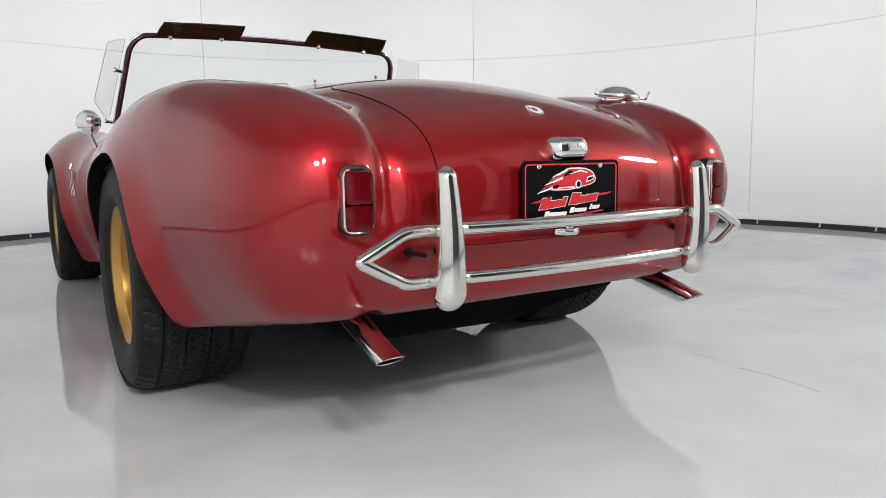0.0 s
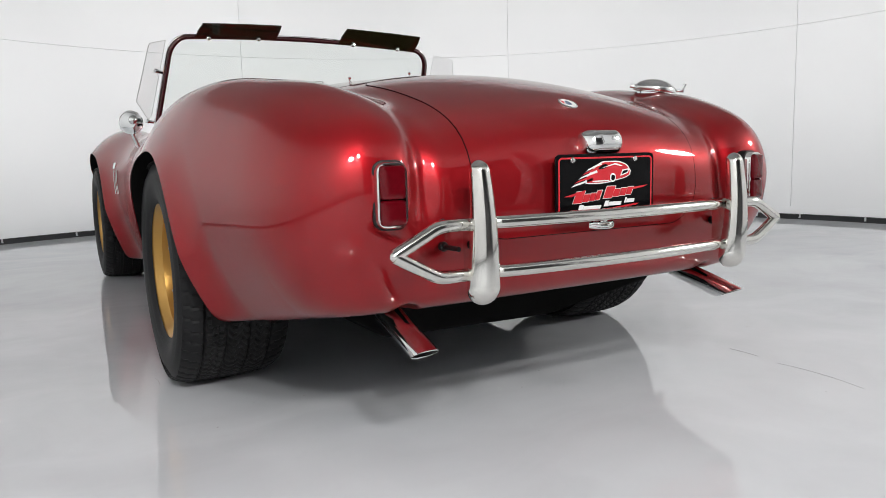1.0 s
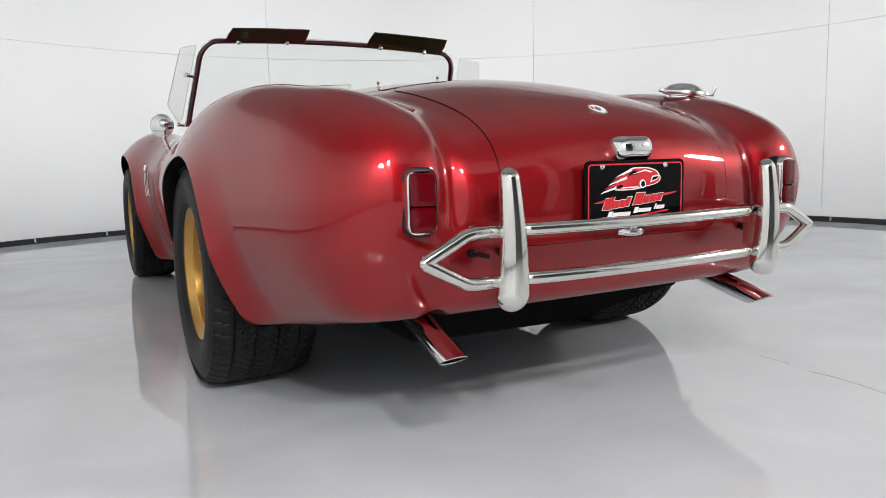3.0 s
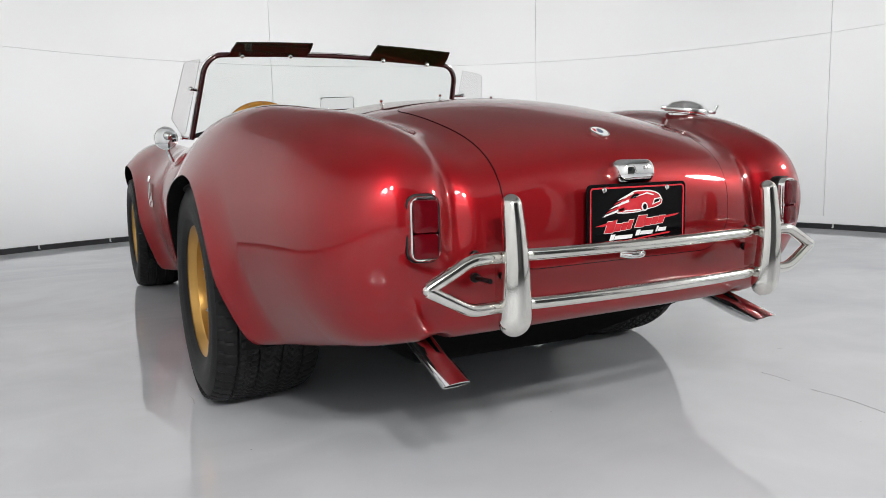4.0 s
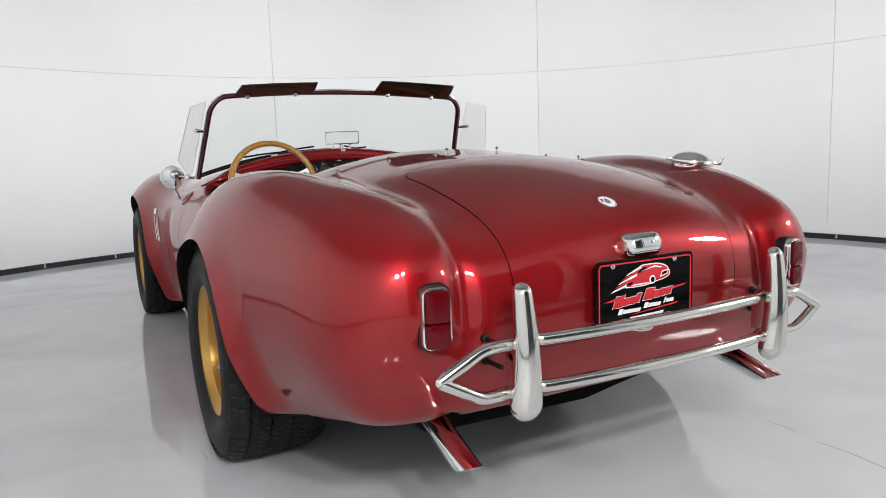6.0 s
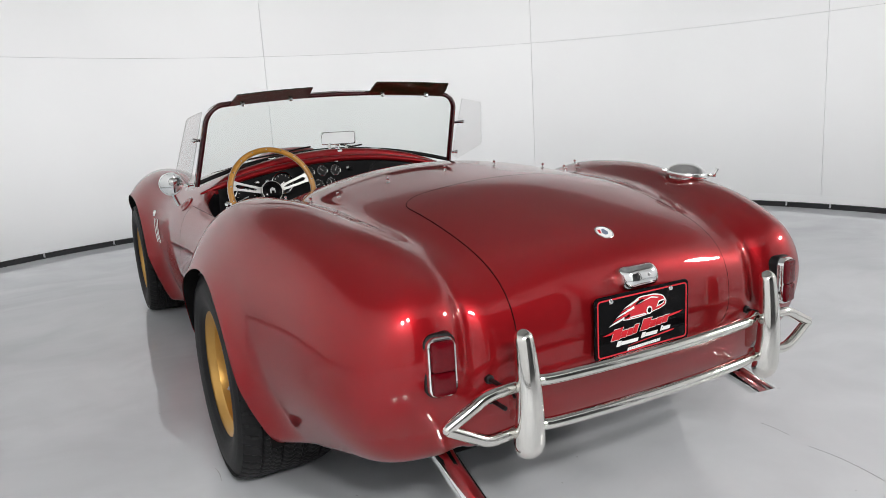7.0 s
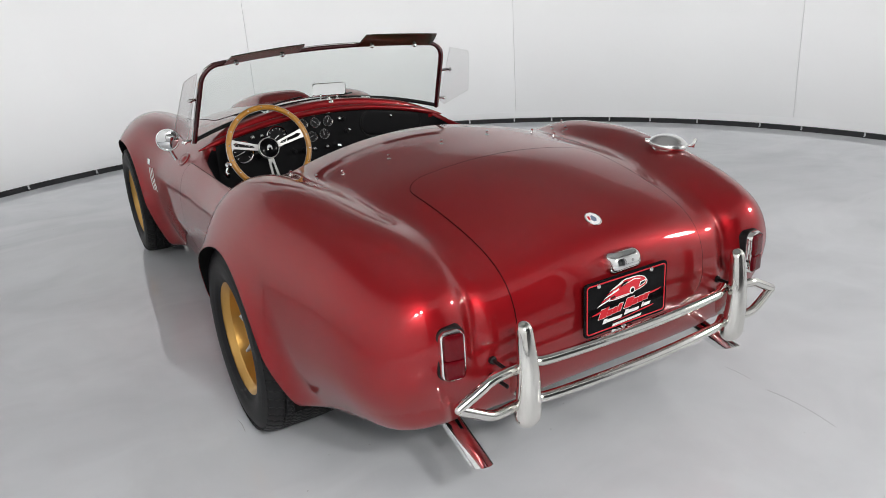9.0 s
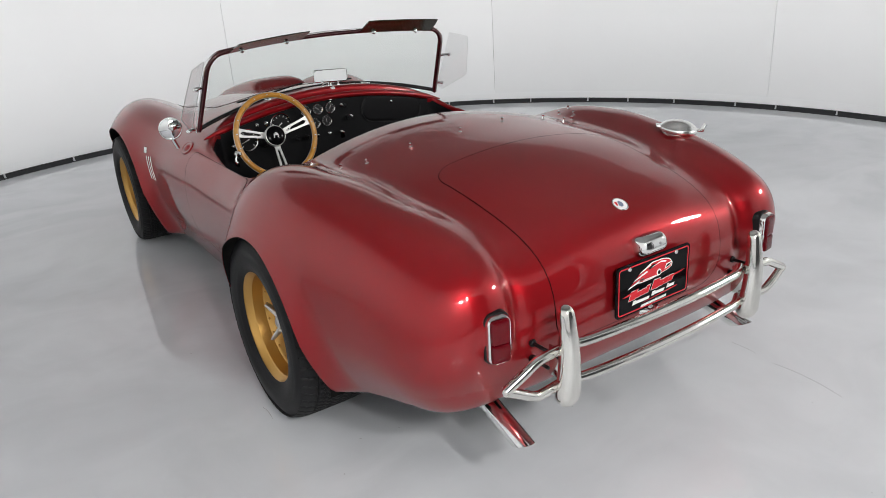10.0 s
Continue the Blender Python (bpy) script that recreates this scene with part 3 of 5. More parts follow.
def shoot(origin, way, reach=0.95):
    """The body's surface along rays that start inside it."""
    lo, hi = np.zeros(len(origin)), np.full(len(origin), reach)
    for _ in range(40):
        mid = (lo + hi) / 2
        out = body_field(*(origin + way * mid[:, None]).T) > 0
        lo, hi = np.where(out, lo, mid), np.where(out, mid, hi)
    return origin + way * ((lo + hi) / 2)[:, None]


def skin_panel(name, outline, rays, label, lift=0.0016, rings=26, material_=None):
    """A closed panel that follows the bodywork inside an outline of (u, v), with a dark gap round it."""
    out = np.array(outline)
    mid = out.mean(0)
    n = len(out)
    s = np.linspace(0, 1, rings + 1)[1:]
    uv = np.concatenate([mid[None]] + [mid + (out - mid) * k for k in s])
    p = shoot(*rays(uv))
    g = slope(body_field, p)
    nor = g / np.linalg.norm(g, axis=1)[:, None]
    skirt = p[-n:] - nor[-n:] * 0.003
    verts = np.concatenate([p + nor * lift, skirt])
    normals = np.concatenate([nor, nor[-n:]])
    faces = []
    for i in range(n):
        j = (i + 1) % n
        faces.append((0, 1 + i, 1 + j, 1 + j))
        for k in range(rings):
            a, b = 1 + k * n, 1 + (k + 1) * n
            faces.append((a + i, b + i, b + j, a + j))
    a, b, c = verts[faces[1][0]], verts[faces[1][1]], verts[faces[1][2]]
    if np.dot(np.cross(b - a, c - a), normals[faces[1][0]]) < 0:
        faces = [f[:1] + f[:0:-1] for f in faces]
    me = pydata(name, verts, [tuple(dict.fromkeys(f)) for f in faces])
    smooth(me)
    me.normals_split_custom_set_from_vertices(normals.tolist())
    me.update()
    ob = obj(name, me, material_ or PAINT, car, label)
    bm = bmesh.new()
    tube(bm, [Vector(a + b * 0.0007) for a, b in zip(p[-n:], nor[-n:])], 0.0013, 6, closed=True)
    part("panel_gap", bm, GAP, ob, "narrow dark gap round the panel")
    return ob


def boot_rays(uv):
    s = uv[:, 1]
    th = radians(127) - s / 0.43
    o = np.stack([uv[:, 0] * (1 + 0.10 * s), np.full(len(uv), 0.45), np.full(len(uv), 0.42)], 1)
    return o, np.stack([np.zeros(len(uv)), np.cos(th), np.sin(th)], 1)


def fine_outline(w, h, r, n=10, step=0.03):
    pts = rounded(w, h, r, n)
    out = []
    for a, b in zip(pts, pts[1:] + pts[:1]):
        k = max(1, int(math.hypot(b[0] - a[0], b[1] - a[1]) / step))
        out += [(a[0] + (b[0] - a[0]) * i / k, a[1] + (b[1] - a[1]) * i / k) for i in range(k)]
    return out


boot_lid = skin_panel("boot_lid", fine_outline(0.68, 0.765, 0.085), boot_rays, "dark red boot lid, closed", rings=30)


def door_rays(side):
    def rays(uv):
        ph = uv[:, 1] / 0.36 + radians(9.5)
        o = np.stack([np.full(len(uv), side * 0.36), uv[:, 0] + 1.62, np.full(len(uv), 0.45)], 1)
        return o, np.stack([side * np.cos(ph), np.zeros(len(uv)), np.sin(ph)], 1)
    return rays


for side in (-1, 1):
    skin_panel("door", fine_outline(0.78, 0.40, 0.09), door_rays(side), "dark red door, shut", rings=18)


def bonnet_rays(uv):
    o = np.stack([uv[:, 0] * (1 - 0.12 * (uv[:, 1])), uv[:, 1] + 2.88, np.full(len(uv), 0.30)], 1)
    return o, np.tile([0.0, 0.0, 1.0], (len(uv), 1))


bonnet = skin_panel("bonnet", fine_outline(0.80, 1.24, 0.12), bonnet_rays, "dark red bonnet, shut", rings=20)


def on_body(x, y, lift=0.0):
    """A frame on the upper surface over (x, y): its z axis is the surface's normal."""
    p = shoot(np.array([[x, y, 0.40]]), np.array([[0.0, 0.0, 1.0]]))
    n = slope(body_field, p)[0]
    n = Vector(n).normalized()
    return Matrix.Translation(Vector(p[0]) + n * lift) @ n.to_track_quat("Z", "Y").to_matrix().to_4x4()


def on_side(y, z, side=-1, lift=0.0):
    """A frame on the flank at (y, z): its z axis is the surface's normal, y up."""
    p = shoot(np.array([[side * 0.2, y, z]]), np.array([[float(side), 0.0, 0.0]]))
    n = Vector(slope(body_field, p)[0]).normalized()
    t = Vector((0, 0, 1))
    t = (t - n * t.dot(n)).normalized()
    m = Matrix((t.cross(n), t, n)).transposed().to_4x4()
    return Matrix.Translation(Vector(p[0]) + n * lift) @ m


def stack(bm, loops, m=None, cap_first=True, cap_last=True, n=6):
    """Rounded rectangles (w, h, r, y) joined in turn; y grows towards the viewer as minus y."""
    m = m or Matrix()
    rings = []
    for w, h, r, y in loops:
        rings.append([bm.verts.new(m @ Vector((x, -y, z))) for x, z in rounded(w, h, r, n)])
    for a, b in zip(rings, rings[1:]):
        for i in range(len(a)):
            j = (i + 1) % len(a)
            bm.faces.new((a[i], a[j], b[j], b[i]))
    if cap_first:
        bm.faces.new(rings[0][::-1])
    if cap_last:
        bm.faces.new(rings[-1])


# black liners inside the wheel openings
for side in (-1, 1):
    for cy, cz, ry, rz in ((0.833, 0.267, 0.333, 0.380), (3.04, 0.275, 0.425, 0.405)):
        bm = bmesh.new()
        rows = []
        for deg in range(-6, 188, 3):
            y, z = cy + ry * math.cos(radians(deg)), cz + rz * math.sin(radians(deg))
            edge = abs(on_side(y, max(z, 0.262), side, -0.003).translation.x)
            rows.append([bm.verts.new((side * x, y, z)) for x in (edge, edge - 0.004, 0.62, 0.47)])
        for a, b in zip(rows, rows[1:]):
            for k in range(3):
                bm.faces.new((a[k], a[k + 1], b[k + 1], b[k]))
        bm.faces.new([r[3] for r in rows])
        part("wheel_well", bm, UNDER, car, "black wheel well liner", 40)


# bonnet scoop
def scoop_shape():
    bm = bmesh.new()
    prof = [(2.49, -0.004), (2.52, 0.018), (2.56, 0.040), (2.62, 0.053), (2.75, 0.056), (2.95, 0.050), (3.15, 0.040), (3.3, 0.02), (3.36, -0.01)]
    rows = []
    for y, h in prof:
        z0 = float(DECK(np.array(y))) - 0.004
        row = []
        for k in range(25):
            u = -1 + 2 * k / 24
            w = 0.150 - 0.03 * (y - 2.56)
            f = max(0.0, 1 - abs(u) ** 5) ** 0.5
            row.append(bm.verts.new((w * u, y, z0 - 0.3 * (w * u) ** 2 + h * f - (0.004 if h < 0.001 else 0))))
        rows.append(row)
    for a, b in zip(rows, rows[1:]):
        for k in range(24):
            bm.faces.new((a[k], a[k + 1], b[k + 1], b[k]))
    return part("bonnet_scoop", bm, PAINT, car, "raised red bonnet scoop", 60)


scoop_shape()

# ---- tail lamps ----
def tail_lamp(side):
    lamp = empty("tail_lamp", car)
    lamp["label"] = "red rectangular tail lamp in a chrome bezel"
    m = Matrix.Translation((side * 0.528, 0.008, 0.5415)) @ Matrix.Rotation(radians(side * 10), 4, "Z")
    bm = bmesh.new()
    stack(bm, [(0.0715, 0.1345, 0.023, -0.045), (0.0705, 0.1335, 0.023, -0.003), (0.0690, 0.1320, 0.022, 0.000), (0.060, 0.123, 0.019, 0.001)], m)
    part("gasket", bm, GASKET, lamp, "black rubber gasket")
    bm = bmesh.new()
    stack(bm, [(0.0640, 0.1265, 0.020, -0.006), (0.0635, 0.126, 0.020, 0.006), (0.0620, 0.1245, 0.020, 0.0120), (0.0585, 0.121, 0.0185, 0.0155), (0.0525, 0.115, 0.0160, 0.0160), (0.0505, 0.113, 0.015, 0.012)], m, True, False)
    part("bezel", bm, CHROME, lamp, "chrome bezel")
    # one tall lens, moulded in two fields that meet at a fine line
    for z0, h in ((0.0245, 0.0640), (-0.0325, 0.0485)):
        bm = bmesh.new()
        mm = m @ Matrix.Translation((0, 0, z0))
        stack(bm, [(0.0503, h, 0.007, 0.004), (0.0503, h, 0.007, 0.0175), (0.0490, h - 0.001, 0.007, 0.0205), (0.0450, h - 0.004, 0.006, 0.0228), (0.034, h - 0.014, 0.005, 0.0240), (0.014, h - 0.030, 0.004, 0.0244)], mm)
        part("lens", bm, LENS, lamp, "red ribbed plastic lens")


for side in (-1, 1):
    tail_lamp(side)

# ---- rear bumper ----
bumper = empty("rear_bumper", car)
bumper["label"] = "polished twin-tube rear bumper with two upright overriders"
for z, dy in ((0.481, 0.0), (0.384, 0.004)):
    ctrl = [(-0.365, -0.028, z), (-0.33, -0.047, z), (-0.29, -0.058, z), (-0.15, -0.068, z), (0, -0.071, z), (0.15, -0.068, z), (0.29, -0.058, z), (0.33, -0.047, z), (0.365, -0.028, z)]
    bm = bmesh.new()
    tube(bm, curve_pts([(x, y - dy, zz) for x, y, zz in ctrl], 8), 0.0130, 20)
    part("cross_bar", bm, NICKEL, bumper)


def overrider(side):
    ov = empty("overrider", bumper)
    zs = 0.463 + 0.141 * np.cos(np.linspace(0, math.pi, 56))
    pts, rad = [], []
    for z in zs:
        t = (0.604 - z) / (0.604 - 0.322)
        w = 0.0195 + 0.0170 * t ** 0.9
        end = min(1.0, math.sqrt(max(0.0, 1 - max(0, 1 - t / 0.075) ** 2)) + 2e-3, math.sqrt(max(0.0, 1 - max(0, (t - 0.86) / 0.14) ** 2)) + 2e-3)
        d = 0.019 + 0.012 * t
        pts.append((side * (0.372 - 0.004 * t), -0.060 - 0.012 * math.sin(math.pi * t), z))
        rad.append((w * end, d * end))
    bm = bmesh.new()
    up = [Vector(p) for p in pts]
    rings = []
    seg = 28
    for p, (ra, rb) in zip(up, rad):
        ring = []
        for k in range(seg):
            a = 2 * math.pi * k / seg
            c, s = math.cos(a), math.sin(a)
            ring.append(bm.verts.new((p.x + ra * c, p.y + rb * s, p.z)))
        rings.append(ring)
    for a, b in zip(rings, rings[1:]):
        for k in range(seg):
            j = (k + 1) % seg
            bm.faces.new((a[k], a[j], b[j], b[k]))
    bm.faces.new(rings[0])
    bm.faces.new(rings[-1][::-1])
    ob = part("upright", bm, NICKEL, ov, angle=60)
    bm = bmesh.new()
    box(bm, side * 0.372, -0.024, 0.432, 0.004, 0.045, 0.085, bevel=0.001)
    part("bracket", bm, NICKEL, ov, "flat polished bracket")
    # open loop at the bumper's end, meeting in a point
    bm = bmesh.new()
    s = side
    top = curve_pts([(s * 0.362, -0.045, 0.480), (s * 0.42, -0.052, 0.4815), (s * 0.462, -0.056, 0.479), (s * 0.497, -0.056, 0.463)], 8) + [Vector((s * 0.5535, -0.052, 0.434))]
    low = curve_pts([(s * 0.362, -0.045, 0.384), (s * 0.42, -0.052, 0.3835), (s * 0.462, -0.056, 0.386), (s * 0.497, -0.056, 0.402)], 8) + [Vector((s * 0.5535, -0.052, 0.433))]
    tube(bm, top, 0.0128, 18)
    tube(bm, low, 0.0128, 18)
    bmesh.ops.create_icosphere(bm, subdivisions=2, radius=0.0124, matrix=Matrix.Translation((s * 0.5515, -0.052, 0.4335)))
    part("end_loop", bm, NICKEL, ov)
    for z in (0.478, 0.432):
        bm = bmesh.new()
        m = Matrix.Translation((side * 0.405, 0.05, z)) @ Matrix.Rotation(radians(90), 4, "X")
        lathe(bm, [(0, 0), (0.005, 0), (0.005, 0.085), (0, 0.085)], 16, m)
        part("mounting_bolt", bm, GASKET, ov, "dark mounting rod")
        bm = bmesh.new()
        lathe(bm, [(0, 0.02), (0.0095, 0.02), (0.0105, 0.026), (0.0095, 0.031), (0.006, 0.033), (0, 0.033)], 20, m)
        part("grommet", bm, GASKET, ov, "black rubber grommet")


for side in (-1, 1):
    overrider(side)

# ---- number plate and its lamp ----
plate = empty("show_plate", car)
plate["label"] = "black dealer show plate with red border and red car motif"
PX, PZ, PY = 0.0095, 0.5345, -0.002
pm = Matrix.Translation((PX, PY, PZ))
bm = bmesh.new()
for x in (-0.092, 0.094):
    lathe(bm, [(0, 0), (0.006, 0), (0.006, 0.045), (0, 0.045)], 12, Matrix.Translation((x, PY, 0.590)) @ Matrix.Rotation(radians(-90), 4, "X"))
stack(bm, [(0.293, 0.149, 0.012, -0.003), (0.295, 0.151, 0.013, 0.0), (0.293, 0.149, 0.012, 0.003)], pm)
part("plate_frame", bm, PLATE_BLACK, plate)


def ring_band(bm, w, h, r, t, y, m):
    a = [bm.verts.new(m @ Vector((x, -y, z))) for x, z in rounded(w, h, r)]
    b = [bm.verts.new(m @ Vector((x, -y, z))) for x, z in rounded(w - 2 * t, h - 2 * t, max(0.001, r - t))]
    for i in range(len(a)):
        j = (i + 1) % len(a)
        bm.faces.new((a[i], a[j], b[j], b[i]))
    r_ = bmesh.ops.extrude_face_region(bm, geom=bm.faces[:])
    bmesh.ops.translate(bm, vec=(0, -0.0006, 0), verts=[v for v in r_["geom"] if isinstance(v, bmesh.types.BMVert)])


bm = bmesh.new()
ring_band(bm, 0.281, 0.137, 0.010, 0.0036, 0.0034, pm)
part("border", bm, PLATE_RED, plate, "red printed border")


def ink(name, outline, mat, y=0.0034, thick=0.0005):
    bm = bmesh.new()
    prism(bm, outline, thick, pm @ Matrix.Translation((0, -y - thick, 0)))
    return part(name, bm, mat, plate)


body_top = curve_pts([(-0.052, 0, 0.016), (-0.030, 0, 0.034), (-0.008, 0, 0.044), (0.016, 0, 0.045), (0.040, 0, 0.044), (0.062, 0, 0.038), (0.073, 0, 0.027)], 5)
body_low = curve_pts([(0.071, 0, 0.020), (0.056, 0, 0.015), (0.034, 0, 0.012), (0.006, 0, 0.008), (-0.026, 0, 0.007), (-0.052, 0, 0.008)], 5)
car_shape = [(p.x, p.z) for p in body_top + body_low]


def mo(points):
    """Scales the motif up to its place on the plate."""
    return [((x - 0.01) * 1.04 + 0.004, (z - 0.026) * 1.18 + 0.0335) for x, z in points]

ink("motif_outline", mo([((x - 0.01) * 1.05 + 0.01, (z - 0.026) * 1.12 + 0.026) for x, z in car_shape]), PLATE_WHITE, 0.0034, 0.0004)
ink("motif", mo(car_shape), PLATE_RED, 0.0040, 0.0004)
for k in range(5):
    z, x0 = 0.004 + 0.0072 * k, -0.102 + 0.010 * k
    ink("speed_stripe", mo([(x0 + 0.006, z - 0.004), (-0.034 + 0.006 * k, z + 0.008), (-0.036 + 0.006 * k, z + 0.0125), (x0 + 0.016, z + 0.001)]), PLATE_WHITE if k % 2 == 0 else PLATE_RED, 0.0040 + 0.0002 * k, 0.0004)
ink("motif_glass", mo([(p.x, p.z) for p in curve_pts([(-0.020, 0, 0.033), (-0.008, 0, 0.0405), (0.004, 0, 0.041), (0.006, 0, 0.037), (-0.006, 0, 0.033)], 3, True)]), PLATE_BLACK, 0.0050, 0.0003)
ink("motif_wheel", mo([(0.022 + 0.009 * math.cos(a), 0.0155 + 0.0085 * math.sin(a)) for a in np.linspace(0, 6.28, 17)[:-1]]), PLATE_WHITE, 0.0050, 0.0003)
ink("motif_wheel", mo([(0.0225 + 0.0055 * math.cos(a), 0.0155 + 0.0055 * math.sin(a)) for a in np.linspace(0, 6.28, 17)[:-1]]), PLATE_BLACK, 0.0054, 0.0003)
ink("motif_grille", mo([(0.044, 0.018), (0.066, 0.023), (0.071, 0.032), (0.050, 0.030)]), PLATE_WHITE, 0.0050, 0.0003)
ink("motif_grille", mo([(0.048, 0.021), (0.064, 0.0245), (0.067, 0.0295), (0.0515, 0.0275)]), PLATE_BLACK, 0.0054, 0.0003)


def slanted(name, x0, x1, z0, z1, mat, lean=0.3, y=0.0034):
    d = (z1 - z0) * lean
    return ink(name, [(x0, z0), (x1, z0), (x1 + d, z1), (x0 + d, z1)], mat, y)


def slanted_row(name, x0, sizes, gap, z0, mat, rise, y=0.0034, grow=0.0):
    """Plain slanted bars of (width, height) that stand for lettering which is not to be read."""
    x = x0
    for w, h in sizes:
        dz = rise * (x - x0)
        slanted(name, x - grow, x + w + grow, z0 + dz - grow, z0 + dz + h + grow, mat, 0.45, y)
        x += w + gap


for x0, z0, pts in ((-0.012, 0.034, ((0, 0), (0.040, 0.009), (0.062, 0.004), (0.058, 0.0025), (0.040, 0.006))), (-0.040, 0.0085, ((0, 0), (0.052, 0.0005), (0.050, 0.003), (0.006, 0.0025)))):
    ink("motif_line", mo([(x0 + x, z0 + z) for x, z in pts]), PLATE_WHITE, 0.0052, 0.0003)
# lettering stands as plain slanted bars in its colours
ink("lettering_bar", [(-0.126, -0.0165), (-0.062, -0.0035), (-0.066, -0.0080), (-0.104, -0.0175)], PLATE_RED, 0.0036, 0.0004)
ink("lettering_bar", [(0.080, -0.0025), (0.127, 0.0010), (0.114, -0.0040), (0.080, -0.0080)], PLATE_RED, 0.0036, 0.0004)
for sizes, x0, z0 in ((((0.025, 0.025), (0.018, 0.0165), (0.016, 0.0165), (0.013, 0.0205)), -0.101, -0.0320), (((0.026, 0.026), (0.0185, 0.017), (0.0185, 0.017), (0.017, 0.017)), -0.012, -0.0245)):
    slanted_row("lettering_bar", x0, sizes, 0.0018, z0, PLATE_WHITE, 0.08, 0.0034, 0.0012)
    slanted_row("lettering_bar", x0, sizes, 0.0018, z0, PLATE_RED, 0.08, 0.0040)
for x0, z0, sizes in ((-0.086, -0.0490, ((0.012, 0.0125), (0.052, 0.0085))), (-0.010, -0.0430, ((0.012, 0.0125), (0.038, 0.0085))), (0.052, -0.0380, ((0.005, 0.0125), (0.024, 0.0085)))):
    slanted_row("lettering_bar", x0, sizes, 0.0018, z0, PLATE_WHITE, 0.08)
ink("lettering_bar", [(-0.050, -0.0540), (0.092, -0.0440), (0.100, -0.0405), (0.086, -0.0405), (-0.030, -0.0510)], PLATE_RED, 0.0034, 0.0004)
slanted_row("lettering_bar", -0.052, ((0.0048, 0.0070),) * 17, 0.0013, -0.0650, PLATE_WHITE, 0.03)
for x in (-0.092, 0.094):
    bm = bmesh.new()
    lathe(bm, [(0, 0.0), (0.0062, 0.0), (0.0062, 0.003), (0.0045, 0.0052), (0, 0.0058)], 16, Matrix.Translation((x + 0.0, PY - 0.003, 0.597)) @ Matrix.Rotation(radians(90), 4, "X"))
    part("screw", bm, CHROME, plate, "chrome screw head")

plate_lamp = empty("plate_lamp", car)
plate_lamp["label"] = "chrome number plate lamp housing"
lamp_seat = shoot(np.array([[0.014, 0.30, 0.632]]), np.array([[0.0, -1.0, 0.0]]))
lamp_up = Vector(slope(body_field, lamp_seat)[0]).normalized()
lm = Matrix.Translation(Vector(lamp_seat[0])) @ Matrix.Rotation(-math.asin(lamp_up.z) * 0.72, 4, "X")
bm = bmesh.new()
stack(bm, [(0.106, 0.055, 0.016, -0.03), (0.108, 0.057, 0.018, 0.006), (0.1065, 0.0555, 0.019, 0.016), (0.101, 0.0505, 0.020, 0.0255), (0.092, 0.043, 0.0185, 0.033), (0.078, 0.033, 0.0145, 0.0385), (0.058, 0.022, 0.010, 0.0415), (0.030, 0.010, 0.0045, 0.0428)], lm, n=10)
part("housing", bm, CHROME, plate_lamp, angle=60)
bm = bmesh.new()
lathe(bm, [(0, 0), (0.0045, 0), (0.0035, 0.003), (0, 0.0036)], 12, lm @ Matrix.Translation((0.008, -0.0415, 0.0)) @ Matrix.Rotation(radians(90), 4, "X"))
part("screw", bm, BRUSHED, plate_lamp, "slotted screw")

handle = empty("boot_handle", car)
handle["label"] = "chrome boot handle"
bm = bmesh.new()
pts = curve_pts([(-0.034, 0.004, 0.452), (-0.02, -0.012, 0.450), (0, -0.018, 0.4495), (0.02, -0.012, 0.450), (0.034, 0.004, 0.452)], 8)
tube(bm, pts, [(0.0045, 0.008)] * len(pts), 14)
part("grip", bm, CHROME, handle)
bm = bmesh.new()
lathe(bm, [(0, 0), (0.012, 0), (0.012, 0.02), (0.008, 0.026), (0, 0.027)], 20, Matrix.Translation((0, 0.016, 0.455)) @ Matrix.Rotation(radians(90), 4, "X"))
part("lock", bm, CHROME, handle)

# ---- badge, filler cap, fasteners ----
badge = empty("boot_badge", car)
badge["label"] = "small round white and blue enamel badge"
mb = on_body(0.0, 0.118, 0.0016)
bm = bmesh.new()
lathe(bm, [(0, 0), (0.0245, 0), (0.0245, 0.003), (0.0225, 0.0045), (0.0205, 0.0035)], 40, mb)
part("rim", bm, CHROME, badge, "chrome rim")
bm = bmesh.new()
lathe(bm, [(0.0206, 0.003), (0.0206, 0.0036), (0, 0.0040)], 40, mb)
part("face", bm, PLATE_WHITE, badge, "white enamel face")
bm = bmesh.new()
prism(bm, [(-0.004, -0.009), (0.002, -0.012), (0.007, -0.006), (0.009, 0.002), (0.004, 0.010), (-0.004, 0.011), (-0.009, 0.004), (-0.006, -0.003)], 0.0006, mb @ Matrix.Rotation(radians(90), 4, "X") @ Matrix.Translation((0, 0.0036, 0)))
part("emblem_shape", bm, BLUE, badge, "blue shape")
bm = bmesh.new()
prism(bm, [(-0.015, -0.012), (-0.007, -0.010), (-0.012, 0.004), (-0.016, 0.002)], 0.0006, mb @ Matrix.Rotation(radians(90), 4, "X") @ Matrix.Translation((0, 0.0036, 0)))
part("emblem_shape", bm, PLATE_RED, badge, "red shape")

cap = empty("filler_cap", car)
cap["label"] = "polished quick-release fuel filler cap"
mc = on_body(0.588, 0.40, 0.0)
mc = Matrix.Translation(mc.translation - Vector((0, 0, 0.012))) @ Matrix.Rotation(radians(7), 4, "X") @ Matrix.Rotation(radians(5), 4, "Y")
bm = bmesh.new()
lathe(bm, [(0.052, -0.03), (0.052, 0.008), (0.056, 0.010), (0.056, 0.014), (0, 0.014)], 40, mc)
part("neck", bm, CHROME, cap)
bm = bmesh.new()
